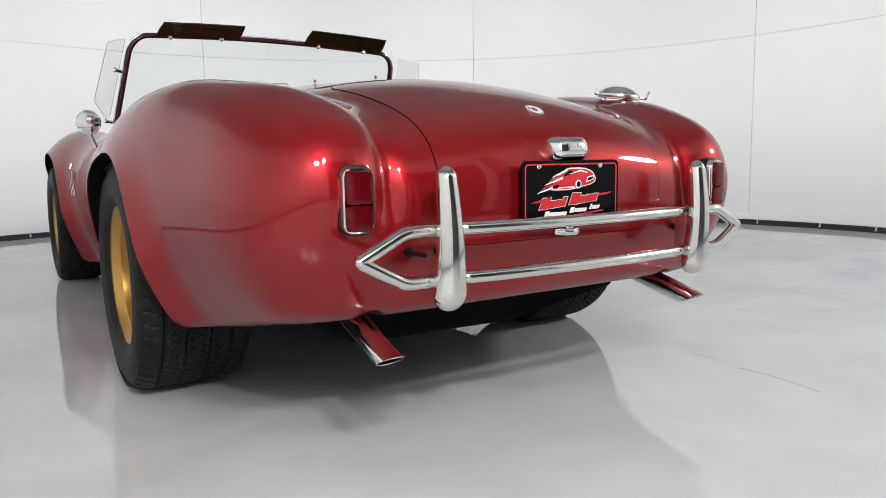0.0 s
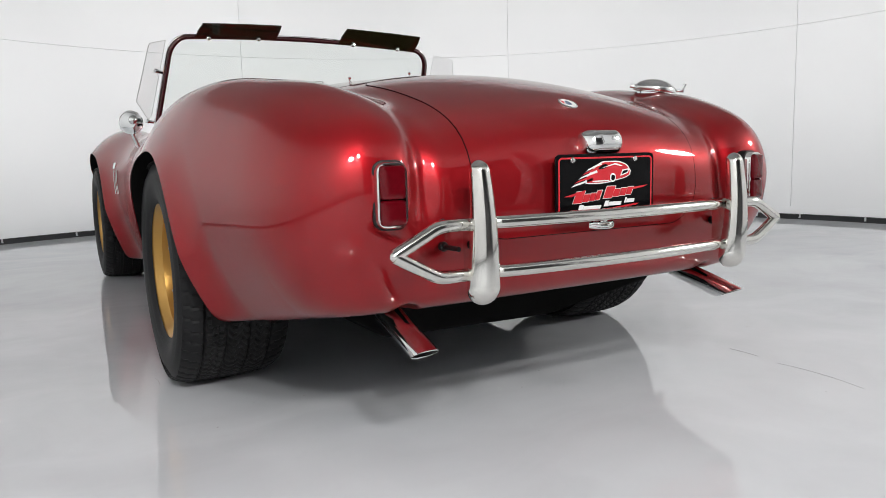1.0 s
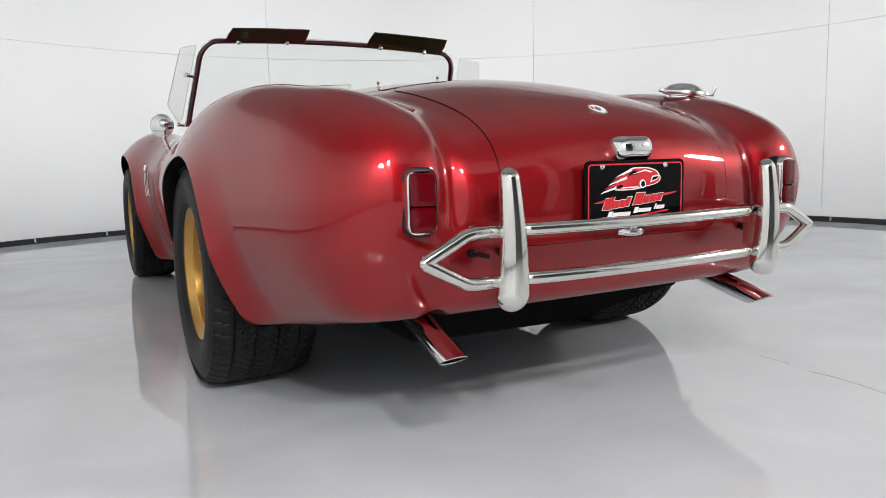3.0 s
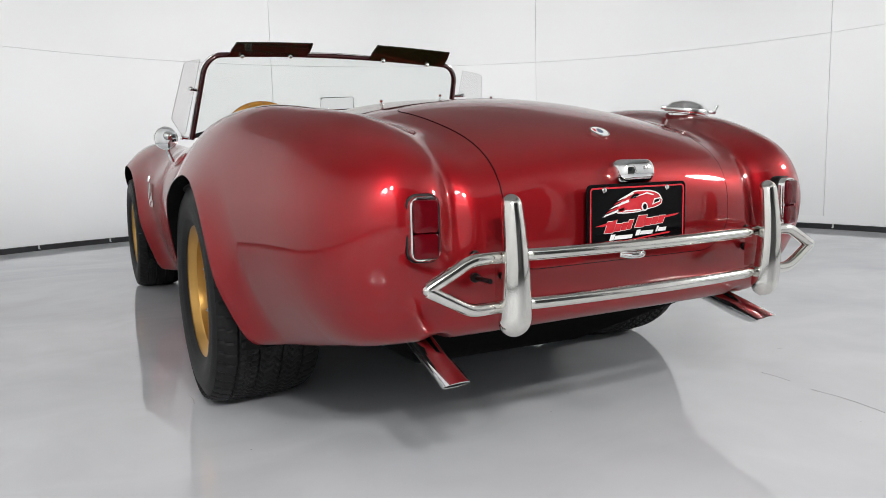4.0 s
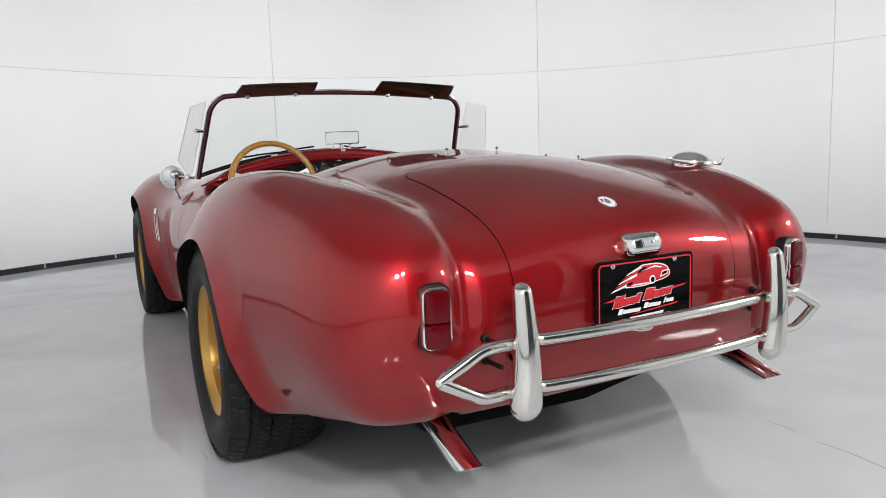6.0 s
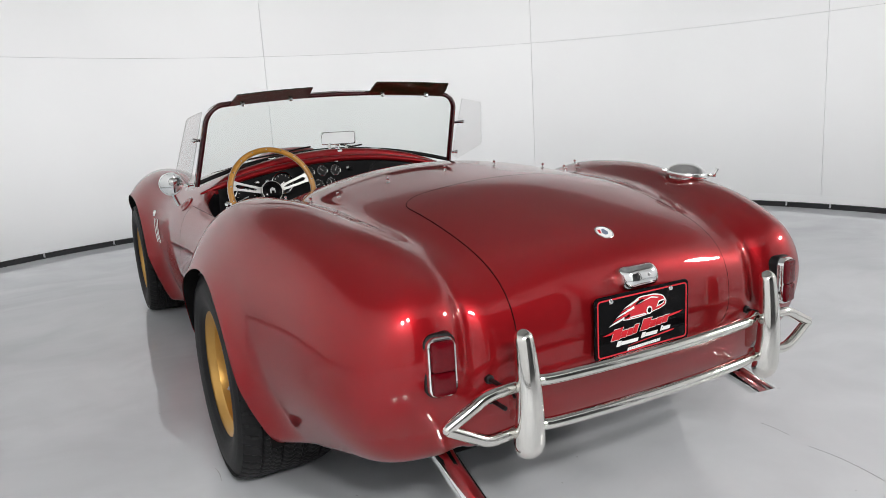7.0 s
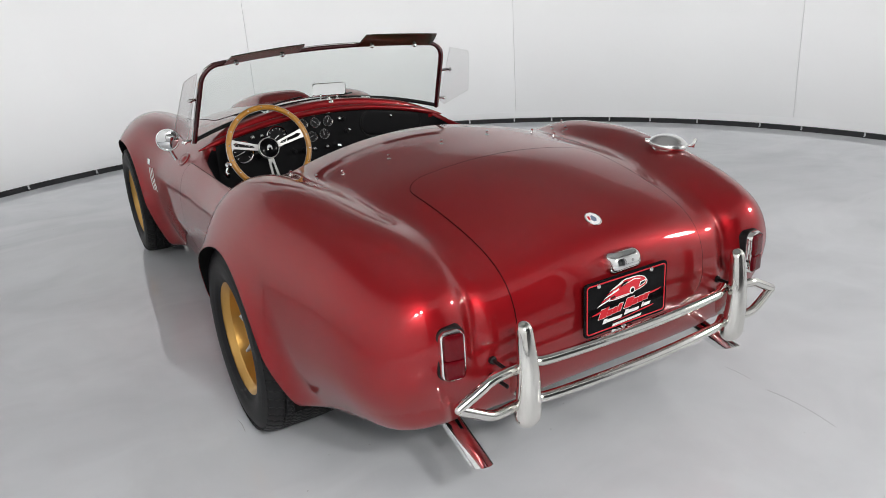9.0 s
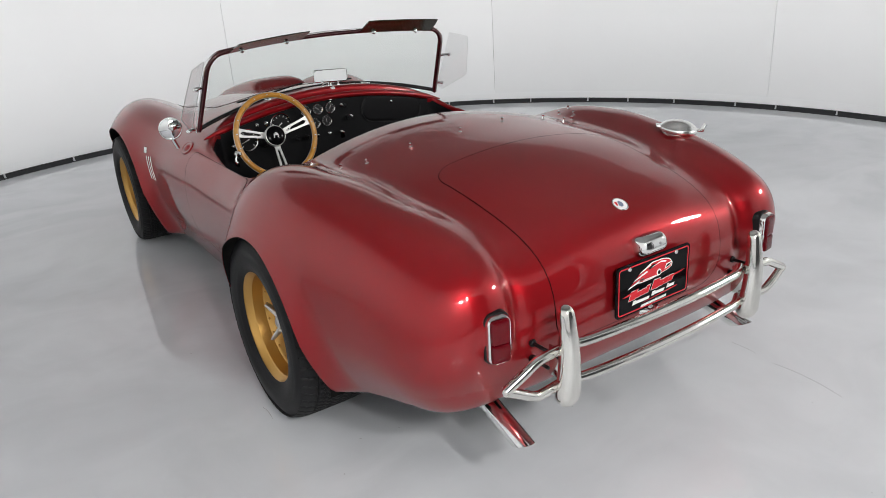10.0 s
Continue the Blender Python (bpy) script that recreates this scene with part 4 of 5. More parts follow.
lathe(bm, [(0.050, 0.012), (0.0635, 0.012), (0.0655, 0.015), (0.0655, 0.024), (0.0635, 0.027), (0.0605, 0.028), (0.056, 0.0335), (0.047, 0.040), (0.034, 0.0455), (0.020, 0.049), (0, 0.0505)], 64, mc)
part("lid", bm, SATIN, cap)
ml = mc @ Matrix.Rotation(radians(-42), 4, "Z")
bm = bmesh.new()
box(bm, 0.070, 0, 0.022, 0.032, 0.018, 0.008, bevel=0.002)
box(bm, 0.083, 0, 0.033, 0.007, 0.026, 0.026, rot=Matrix.Rotation(radians(18), 3, "Y"), bevel=0.002)
bmesh.ops.transform(bm, matrix=ml, verts=bm.verts[:])
part("lever", bm, CHROME, cap)
bm = bmesh.new()
box(bm, -0.066, 0, 0.022, 0.022, 0.030, 0.012, bevel=0.003)
bmesh.ops.transform(bm, matrix=ml, verts=bm.verts[:])
part("hinge", bm, CHROME, cap)


def stud(x, y):
    m = on_body(x, y, 0.0)
    bm = bmesh.new()
    lathe(bm, [(0, -0.002), (0.0062, -0.002), (0.006, 0.002), (0.0028, 0.003), (0.0026, 0.008), (0.0042, 0.010), (0.0045, 0.014), (0.002, 0.0165), (0, 0.0165)], 12, m)
    part("hood_fastener", bm, CHROME, car, "tiny chrome hood fastener")


for x, y in ((-0.268, 0.771), (-0.418, 0.799), (-0.489, 0.849), (-0.521, 1.001), (-0.076, 0.761), (0.122, 0.785), (0.346, 0.823), (0.43, 0.80), (0.497, 0.825), (0.537, 0.854), (0.585, 0.934), (0.53, 0.93)):
    stud(x, y)


def hinge_blister(side):
    """An oval raised pad with a small dome, at the front of the door."""
    m = on_side(2.085, 0.699, side, -0.001) @ Matrix.Rotation(radians(-12 * side), 4, "Z") @ Matrix.Diagonal((1.9, 1.0, 1.0, 1))
    bm = bmesh.new()
    lathe(bm, [(0.034, -0.002), (0.033, 0.003), (0.030, 0.0055), (0.026, 0.0055), (0.023, 0.0035), (0.018, 0.0040), (0.014, 0.0085), (0.007, 0.0115), (0, 0.012)], 40, m)
    part("hinge_blister", bm, PAINT, car, "oval red raised pad on the door's shoulder", 60)


for side in (-1, 1):
    hinge_blister(side)
for x, turn in ((-0.27, 8), (0.24, -8)):
    m = on_body(x, 2.03, 0.0) @ Matrix.Rotation(radians(turn), 4, "Z") @ Matrix.Diagonal((3.6, 1.0, 1.0, 1))
    bm = bmesh.new()
    lathe(bm, [(0.0165, -0.002), (0.016, 0.0035), (0.0135, 0.0050), (0.0115, 0.0035), (0, 0.0025)], 40, m)
    part("demister_vent", bm, CHROME, car, "slim polished demister vent on the scuttle", 60)
for x in (-0.006, 0.026, 0.075):
    bm = bmesh.new()
    lathe(bm, [(0, -0.004), (0.0075, -0.004), (0.007, 0.004), (0.004, 0.006), (0.004, 0.016), (0.0065, 0.018), (0.006, 0.026), (0, 0.028)], 14, on_body(x, 1.975, 0.0))
    part("scuttle_stud", bm, CHROME, car, "chrome stud at the mirror's foot")
latch = empty("door_latch", car)
latch["label"] = "chrome door latch inside the cockpit"
bm = bmesh.new()
box(bm, -0.577, 1.640, 0.690, 0.012, 0.050, 0.022, bevel=0.004)
part("latch_plate", bm, CHROME, latch)
bm = bmesh.new()
lathe(bm, [(0, 0), (0.006, 0), (0.006, 0.016), (0.013, 0.020), (0.015, 0.028), (0.011, 0.037), (0, 0.040)], 20, Matrix.Translation((-0.572, 1.652, 0.700)) @ Matrix.Rotation(radians(25), 4, "Y"))
part("latch_knob", bm, CHROME, latch)

# ---- wheels ----
def tyre_mesh(width, radius, rim_r):
    """A tyre turned round x, outer side towards minus x: five ribs between four grooves, fine wavy sipes, slotted shoulders."""
    seg = 336
    half = width / 2
    side = []
    for k in range(17):
        t = k / 16
        r = rim_r + (radius - 0.020 - rim_r) * t
        x = half - 0.024 + 0.026 * math.sin(math.pi * min(1, 0.08 + t * 0.80)) + (0.0016 if k in (3, 12) else 0)
        side.append((x, r))
    n = 64
    shoulder = half - 0.006
    tread = []
    for k in range(n + 1):
        u = -1 + 2 * k / n
        tread.append((-u * shoulder, radius - 0.013 * abs(u) ** 7 - 0.003 * u * u))
    prof = [(-x, r, 0) for x, r in side] + [(-x, r, 1) for x, r in tread] + [(x, r, 0) for x, r in side[::-1]]
    verts, faces = [], []
    m = len(prof)
    for i in range(seg):
        a = 2 * math.pi * i / seg
        for x, r, tr in prof:
            d = 0.0
            if tr:
                u = x / shoulder
                if any(abs(u - g) < 0.022 for g in (-0.62, -0.215, 0.215, 0.62)):
                    d = 0.0065
                elif abs(u) > 0.62:
                    d = 0.0034 if (i + int(7 * abs(u))) % 6 == 0 else 0.0
                else:
                    rib = int((u + 0.62) / 0.413)
                    d = 0.0042 if (i + 2 * rib + int(1.6 + 1.6 * math.sin(u * 26))) % 4 == 0 else 0.0
            rr = r - d
            verts.append((x, rr * math.cos(a), rr * math.sin(a)))
    for i in range(seg):
        j = (i + 1) % seg
        for k in range(m - 1):
            faces.append((i * m + k, j * m + k, j * m + k + 1, i * m + k + 1))
    me = pydata("tyre", verts, faces)
    smooth(me, 28)
    return me


def wheel(place, side, width, radius):
    """side -1: the wheel faces minus x."""
    w = empty("wheel", car, place)
    w["label"] = "gold deep-dish alloy wheel on a wide black tyre"
    if side > 0:
        w.rotation_euler = (0, 0, math.pi)
    half = width / 2
    rim_r = 0.188
    tyre = obj("tyre", tyre_mesh(width, radius, rim_r), RUBBER, w, "wide black rubber tyre with fine cross-cut tread")
    tyre.rotation_euler = (radians(3), 0, 0)
    bm = bmesh.new()
    m = Matrix.Rotation(radians(-90), 4, "Y")
    lip = half - 0.020
    dish = [(rim_r + 0.004, -half + 0.02), (rim_r + 0.004, lip - 0.012), (rim_r + 0.012, lip - 0.004), (rim_r + 0.013, lip + 0.003), (rim_r + 0.007, lip + 0.005), (rim_r, lip - 0.003), (rim_r - 0.006, lip - 0.018),
            (rim_r - 0.012, lip - 0.024), (rim_r - 0.016, lip - 0.060), (rim_r - 0.024, lip - 0.068), (rim_r - 0.030, lip - 0.095), (rim_r - 0.044, lip - 0.105)]
    lathe(bm, dish, 96, m)
    part("rim", bm, GOLD, w, "gold painted deep rim")
    bm = bmesh.new()
    seg = 96
    face_h = lip - 0.105
    prof = [(rim_r - 0.044, face_h), (rim_r - 0.056, face_h + 0.006), (0.085, face_h + 0.016), (0.070, face_h + 0.022), (0.050, face_h + 0.024), (0, face_h + 0.024)]
    lathe(bm, prof, seg, m)
    part("wheel_centre", bm, GOLD, w)
    for k in range(6):
        a = radians(60 * k + 12)
        bm = bmesh.new()
        out = rounded(0.034, 0.045, 0.014)
        mm = m @ Matrix.Translation((0.112 * math.cos(a), 0.112 * math.sin(a), face_h + 0.0105)) @ Matrix.Rotation(a, 4, "Z") @ Matrix.Rotation(radians(90), 4, "X")
        prism(bm, [(z, x) for x, z in out], 0.004, mm)
        part("vent_hole", bm, UNDER, w, "dark vent opening")
    spin = bmesh.new()
    lathe(spin, [(0.034, face_h + 0.02), (0.036, face_h + 0.035), (0.030, face_h + 0.05), (0.024, face_h + 0.062), (0.014, face_h + 0.068), (0, face_h + 0.070)], 32, m)
    hub_cap = part("knock_off_nut", spin, BRUSHED, w, "bright alloy knock-off spinner")
    for k in range(3):
        a = radians(120 * k + 35)
        bm = bmesh.new()
        path = [m @ Vector((r * math.cos(a), r * math.sin(a), face_h + h)) for r, h in ((0.015, 0.050), (0.035, 0.054), (0.055, 0.066), (0.074, 0.080))]
        tube(bm, path, [(0.013, 0.009), (0.014, 0.009), (0.013, 0.008), (0.008, 0.005)], 14)
        part("ear", bm, BRUSHED, hub_cap)
    for k in range(20):
        a = 2 * math.pi * k / 20
        bm = bmesh.new()
        mm = m @ Matrix.Translation(((rim_r - 0.022) * math.cos(a), (rim_r - 0.022) * math.sin(a), lip - 0.066))
        bmesh.ops.create_cone(bm, segments=6, radius1=0.0045, radius2=0.004, depth=0.006, cap_ends=True, matrix=mm)
        part("rim_bolt", bm, GOLD, w)
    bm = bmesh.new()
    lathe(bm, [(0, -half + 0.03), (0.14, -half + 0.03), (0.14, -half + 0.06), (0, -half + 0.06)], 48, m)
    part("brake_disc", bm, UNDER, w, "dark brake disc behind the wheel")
    return w


wheel((-0.677, AXLE_R, 0.316), -1, 0.286, 0.318)
wheel((0.677, AXLE_R, 0.316), 1, 0.286, 0.318)
wheel((-0.662, AXLE_F, 0.305), -1, 0.225, 0.307)
wheel((0.662, AXLE_F, 0.305), 1, 0.225, 0.307)

# ---- exhaust pipes ----
def tailpipe(side):
    pipe = empty("tailpipe", car)
    pipe["label"] = "chrome exhaust pipe with a slanting tip"
    a, b = Vector((side * 0.455, 0.30, 0.316)), (Vector((-0.476, -0.014, 0.229)) if side < 0 else Vector((0.478, 0.022, 0.233)))
    d = (b - a).normalized()
    s = d.cross(Vector((0, 0, 1))).normalized()
    u = s.cross(d).normalized()
    seg, r, t = 32, 0.0265, 0.0022
    bm = bmesh.new()
    rings = []
    for base, rad in ((a, r), (a.lerp(b, 0.5), r), (b, r), (b, r - t), (a.lerp(b, 0.6), r - t)):
        ring = []
        for k in range(seg):
            ang = 2 * math.pi * k / seg
            off = s * rad * math.cos(ang) + u * rad * math.sin(ang)
            slip = d * (0.030 * math.sin(ang)) if base is b else Vector()
            ring.append(bm.verts.new(base + off + slip))
        rings.append(ring)
    for p, q in zip(rings[:3], rings[1:4]):
        for k in range(seg):
            j = (k + 1) % seg
            bm.faces.new((p[k], p[j], q[j], q[k]))
    part("pipe", bm, CHROME, pipe)
    bm = bmesh.new()
    p = [bm.verts.new(b + s * (r - t) * math.cos(2 * math.pi * k / seg) + u * (r - t) * math.sin(2 * math.pi * k / seg) + d * (0.030 * math.sin(2 * math.pi * k / seg) - 0.0005)) for k in range(seg)]
    q = [bm.verts.new(a.lerp(b, 0.5) + s * (r - t) * math.cos(2 * math.pi * k / seg) + u * (r - t) * math.sin(2 * math.pi * k / seg)) for k in range(seg)]
    for k in range(seg):
        j = (k + 1) % seg
        bm.faces.new((p[k], q[k], q[j], p[j]))
    bm.faces.new(q)
    part("bore", bm, EXH_IN, pipe, "sooty bore")


for side in (-1, 1):
    tailpipe(side)

# axle and differential under the tail
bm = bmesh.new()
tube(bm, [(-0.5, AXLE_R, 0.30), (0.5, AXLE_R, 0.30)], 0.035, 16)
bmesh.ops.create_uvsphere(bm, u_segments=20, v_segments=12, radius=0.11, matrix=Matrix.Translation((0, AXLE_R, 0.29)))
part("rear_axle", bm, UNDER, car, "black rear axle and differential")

# unseen boxes added to keep light off the floor under the car
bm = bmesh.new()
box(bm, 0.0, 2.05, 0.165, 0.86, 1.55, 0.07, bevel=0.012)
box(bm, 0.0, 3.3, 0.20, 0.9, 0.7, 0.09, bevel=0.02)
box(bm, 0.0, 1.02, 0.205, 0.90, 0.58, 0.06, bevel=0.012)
part("underfloor_blocker", bm, UNDER, car, "added unseen black boxes that block light under the car")

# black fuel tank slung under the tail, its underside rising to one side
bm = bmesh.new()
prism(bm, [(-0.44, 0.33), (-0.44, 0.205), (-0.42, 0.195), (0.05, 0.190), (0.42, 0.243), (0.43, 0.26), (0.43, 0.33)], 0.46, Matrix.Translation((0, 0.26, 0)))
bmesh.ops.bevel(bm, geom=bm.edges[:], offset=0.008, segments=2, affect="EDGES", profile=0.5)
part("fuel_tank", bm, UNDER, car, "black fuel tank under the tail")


# ---- windscreen ----
def ws_base(s):
    return Vector((0.615 * s, 1.972 + 0.085 * (1 - s * s), 0.785 + 0.095 * (1 - s * s)))


def ws_top(s):
    return Vector((0.568 * s, 1.797 + 0.06 * (1 - s * s), 1.106 + 0.030 * (1 - s * s)))


windscreen = empty("windscreen", car)
windscreen["label"] = "curved clear windscreen in a slim polished frame"


def ws_point(s, t):
    """Across s from -1 to 1, up t from 0 to 1; the upper corners are rounded off."""
    return ws_base(s).lerp(ws_top(s), t)


def frame_path():
    pts = [ws_point(-1, t) for t in np.linspace(0, 0.80, 14)]
    c, r = (-1 + 0.105, 0.80), (0.105, 0.20)
    pts += [ws_point(c[0] - r[0] * math.cos(a), c[1] + r[1] * math.sin(a)) for a in np.linspace(0, math.pi / 2, 12)[1:]]
    pts += [ws_point(s, 1.0) for s in np.linspace(-0.87, 0.87, 40)]
    pts += [ws_point(-c[0] + r[0] * math.cos(a), c[1] + r[1] * math.sin(a)) for a in np.linspace(math.pi / 2, 0, 12)[:-1]]
    pts += [ws_point(1, t) for t in np.linspace(0.80, 0, 14)]
    return pts


path = frame_path()
bm = bmesh.new()
tube(bm, path, [(0.010, 0.013)] * len(path), 14)
part("screen_frame", bm, REFLECT_TRIM, windscreen, "dark glossy upper frame and pillars")
mid = ws_point(0, 0.45)
bm = bmesh.new()
tube(bm, [p + (p - mid).normalized() * 0.011 for p in path], 0.0045, 10)
part("frame_edge", bm, CHROME, windscreen, "thin polished outer edge")
bm = bmesh.new()
tube(bm, [ws_point(s, 0.022) for s in np.linspace(-1, 1, 50)], 0.009, 12)
part("bottom_rail", bm, GASKET, windscreen, "dark bottom rail and seal")
bm = bmesh.new()
grid = []
for i in range(13):
    t = i / 12
    row = []
    for k in range(49):
        s = -1 + 2 * k / 48
        lim = 1.0 if t < 0.80 else 1 - 0.105 + 0.105 * math.sqrt(max(0, 1 - ((t - 0.80) / 0.20) ** 2))
        row.append(bm.verts.new(ws_point(s * lim, t)))
    grid.append(row)
for a, b in zip(grid, grid[1:]):
    for k in range(48):
        bm.faces.new((a[k], a[k + 1], b[k + 1], b[k]))
glass = part("glass", bm, GLASS, windscreen, "clear glass")
glass.visible_shadow = False


def visor(side):
    vis = empty("sun_visor", windscreen)
    back, rise = (0.085, 0.050) if side > 0 else (0.120, 0.036)
    vis["label"] = "tinted brown acrylic sun visor"
    xs = np.linspace(0.150, 0.505, 16) if side > 0 else np.linspace(0.140, 0.480, 16)
    bm = bmesh.new()
    rows = []
    for off in (0.0, 0.005):
        for up in (0.0, 0.5, 1.0):
            row = []
            for k, x in enumerate(xs):
                e = (k / 15 - 0.5) * 2
                xx = x - (0.008 * math.copysign(1, e) if abs(e) > 0.99 and up > 0.9 else 0)
                p = ws_top(side * xx / 0.568)
                row.append(bm.verts.new((side * xx, p.y - back * up - 0.008 - off * 0.5, p.z - 0.005 + rise * up - off * 0.8)))
            rows.append(row)
    f, b = rows[:3], rows[3:]
    for grid_ in (f, b):
        for p, q in zip(grid_, grid_[1:]):
            for k in range(15):
                bm.faces.new((p[k], p[k + 1], q[k + 1], q[k]))
    loop_f = f[0] + [f[1][-1]] + f[2][::-1] + [f[1][0]]
    loop_b = b[0] + [b[1][-1]] + b[2][::-1] + [b[1][0]]
    for i in range(len(loop_f)):
        j = (i + 1) % len(loop_f)
        bm.faces.new((loop_f[i], loop_f[j], loop_b[j], loop_b[i]))
    part("blade", bm, VISOR, vis, angle=40)
    for x in (0.215, 0.425):
        p = ws_top(side * x / 0.568)
        bm = bmesh.new()
        box(bm, side * x, p.y - 0.012, p.z + 0.004, 0.012, 0.018, 0.026, bevel=0.003)
        lathe(bm, [(0, 0), (0.009, 0), (0.0095, 0.010), (0.006, 0.014), (0, 0.015)], 14, Matrix.Translation((side * x, p.y - 0.012, p.z - 0.009)) @ Matrix.Rotation(radians(90), 4, "X"))
        part("clamp", bm, CHROME, vis, "chrome clamp screw")


for side in (-1, 1):
    visor(side)


def wind_wing(side):
    wing = empty("wind_wing", windscreen)
    wing["label"] = "clear acrylic side wind deflector"
    a, b = Vector((0.597, 1.772, 1.087)), Vector((0.632, 1.970, 0.815))
    out = Vector((0.075, -0.047, 0.0)) if side > 0 else Vector((0.070, -0.057, 0.0))
    low = 1.60 if side > 0 else 1.12
    corners = [a, a + out * 0.5 + Vector((0, 0, -0.011)), a + out * 0.94 + Vector((0, 0, -0.023)), a + out + Vector((0.001, 0.002, -0.030)), a.lerp(b, 0.80) + out * low, a.lerp(b, 0.84) + out * low * 0.97, b + out * 0.30 + Vector((0, 0, -0.022)), b + out * 0.08]
    bm = bmesh.new()
    n = Vector((-out.y, out.x, 0)).normalized() * 0.004
    f = [bm.verts.new((side * p.x, p.y, p.z)) for p in corners]
    g = [bm.verts.new((side * (p + n).x, (p + n).y, p.z)) for p in corners]
    bm.faces.new(f)
    bm.faces.new(g[::-1])
    for i in range(len(f)):
        j = (i + 1) % len(f)
        bm.faces.new((f[j], f[i], g[i], g[j]))
    blade = part("blade", bm, WING, wing)
    blade.visible_shadow = False
    bm = bmesh.new()
    tube(bm, [(side * p.x, p.y, p.z) for p in corners], 0.0007 if side > 0 else 0.0011, 6, closed=True)
    part("edge", bm, SPOKE, wing, "polished acrylic edge")
    for t in (0.41, 1.10 if side < 0 else 0.96):
        p = a.lerp(b, t) + Vector((-0.012, 0.004, 0))
        bm = bmesh.new()
        tube(bm, [(side * (p.x + 0.002), p.y + 0.01, p.z), (side * (p.x + 0.022), p.y - 0.006, p.z + 0.002), (side * (p.x + 0.040), p.y - 0.022, p.z + 0.002)], [0.006, 0.0065, 0.006], 10)
        bmesh.ops.create_uvsphere(bm, u_segments=12, v_segments=8, radius=0.009, matrix=Matrix.Translation((side * (p.x + 0.030), p.y - 0.024, p.z + 0.002)))
        part("bracket", bm, CHROME, wing, "chrome pivot bracket")


for side in (-1, 1):
    wind_wing(side)

# wiper arms lying along the foot of the screen
for x0, x1 in ((-0.40, -0.06), (0.09, 0.20)):
    bm = bmesh.new()
    pts = [(x, ws_base(x / 0.615).y + 0.035, ws_base(x / 0.615).z + 0.016 + 0.02 * abs(k - 4) / 8) for k, x in enumerate(np.linspace(x0, x1, 9))]
    tube(bm, pts, [(0.006, 0.004)] * 9, 8)
    part("wiper", bm, GASKET, car, "black windscreen wiper")

# ---- mirrors ----
rear_mirror = empty("rear_view_mirror", car)
rear_mirror["label"] = "rectangular rear view mirror on the scuttle"
mm = Matrix.Translation((0.034, 1.962, 0.940)) @ Matrix.Rotation(radians(-30), 4, "Z") @ Matrix.Rotation(radians(-4), 4, "X")
bm = bmesh.new()
stack(bm, [(0.150, 0.052, 0.008, -0.014), (0.158, 0.058, 0.010, -0.006), (0.158, 0.058, 0.010, 0.002), (0.155, 0.055, 0.009, 0.003)], mm)
part("mirror_case", bm, CHROME, rear_mirror)
bm = bmesh.new()
stack(bm, [(0.151, 0.051, 0.008, 0.002), (0.151, 0.051, 0.008, 0.0042)], mm)
part("mirror_face", bm, MIRROR, rear_mirror, "silvered mirror face")
bm = bmesh.new()
tube(bm, [(0.034, 1.963, 0.93), (0.034, 1.972, 0.905), (0.034, 1.965, 0.880)], 0.005, 10)
lathe(bm, [(0, 0), (0.018, 0), (0.016, 0.008), (0.006, 0.012), (0, 0.012)], 16, Matrix.Translation((0.034, 1.965, 0.878)))
part("stalk", bm, CHROME, rear_mirror)

side_mirror = empty("wing_mirror", car)
side_mirror["label"] = "round chrome wing mirror on a short stalk"
mw = Matrix.Translation((-0.702, 2.10, 0.792)) @ Matrix.Rotation(radians(-11), 4, "Z") @ Matrix.Rotation(radians(90), 4, "X")
bm = bmesh.new()
lathe(bm, [(0, -0.036), (0.019, -0.034), (0.036, -0.023), (0.047, -0.005), (0.0500, 0.004), (0.0495, 0.008), (0.0460, 0.009), (0.0450, 0.005)], 48, mw)
part("mirror_shell", bm, CHROME, side_mirror)
bm = bmesh.new()
lathe(bm, [(0.0453, 0.005), (0.034, 0.0085), (0.018, 0.0105), (0, 0.0112)], 48, mw)
part("mirror_face", bm, MIRROR, side_mirror, "slightly domed mirror face")
# dome added to imitate a round reflection in the mirror face
bm = bmesh.new()
lathe(bm, [(0.019, 0.006), (0.0185, 0.014), (0.014, 0.020), (0.007, 0.0235), (0, 0.0245)], 28, mw @ Matrix.Translation((0.010, 0.010, 0)))
part("reflection_dome", bm, CHROME, side_mirror, "small chrome dome in place of a reflection in the mirror")
bm = bmesh.new()
tube(bm, curve_pts([(-0.698, 2.128, 0.775), (-0.690, 2.145, 0.740), (-0.672, 2.150, 0.690)], 6), 0.008, 12)
part("stalk", bm, CHROME, side_mirror)


# ---- dashboard ----
dash = empty("dashboard", car)
dash["label"] = "black vinyl dashboard full of small round gauges"
DY = 1.925


def dash_top(x):
    return 0.838 - 0.26 * x * x


bm = bmesh.new()
outline = [(x, dash_top(x)) for x in np.linspace(-0.575, 0.575, 47)] + [(0.575, 0.62), (0.48, 0.555), (-0.48, 0.555), (-0.575, 0.62)]
prism(bm, outline, 0.02, Matrix.Translation((0, DY, 0)))
part("dash_panel", bm, BLACK, dash, angle=30)
bm = bmesh.new()
tube(bm, [(x, DY - 0.002, dash_top(x) + 0.012) for x in np.linspace(-0.615, 0.615, 54)], [(0.020 * e, 0.015 * e) for e in (min(1.0, 0.2 + min(k, 53 - k) / 5) for k in range(54))], 14)
part("cowl_edge", bm, PAINT, dash, "rolled dark red cowl edge")


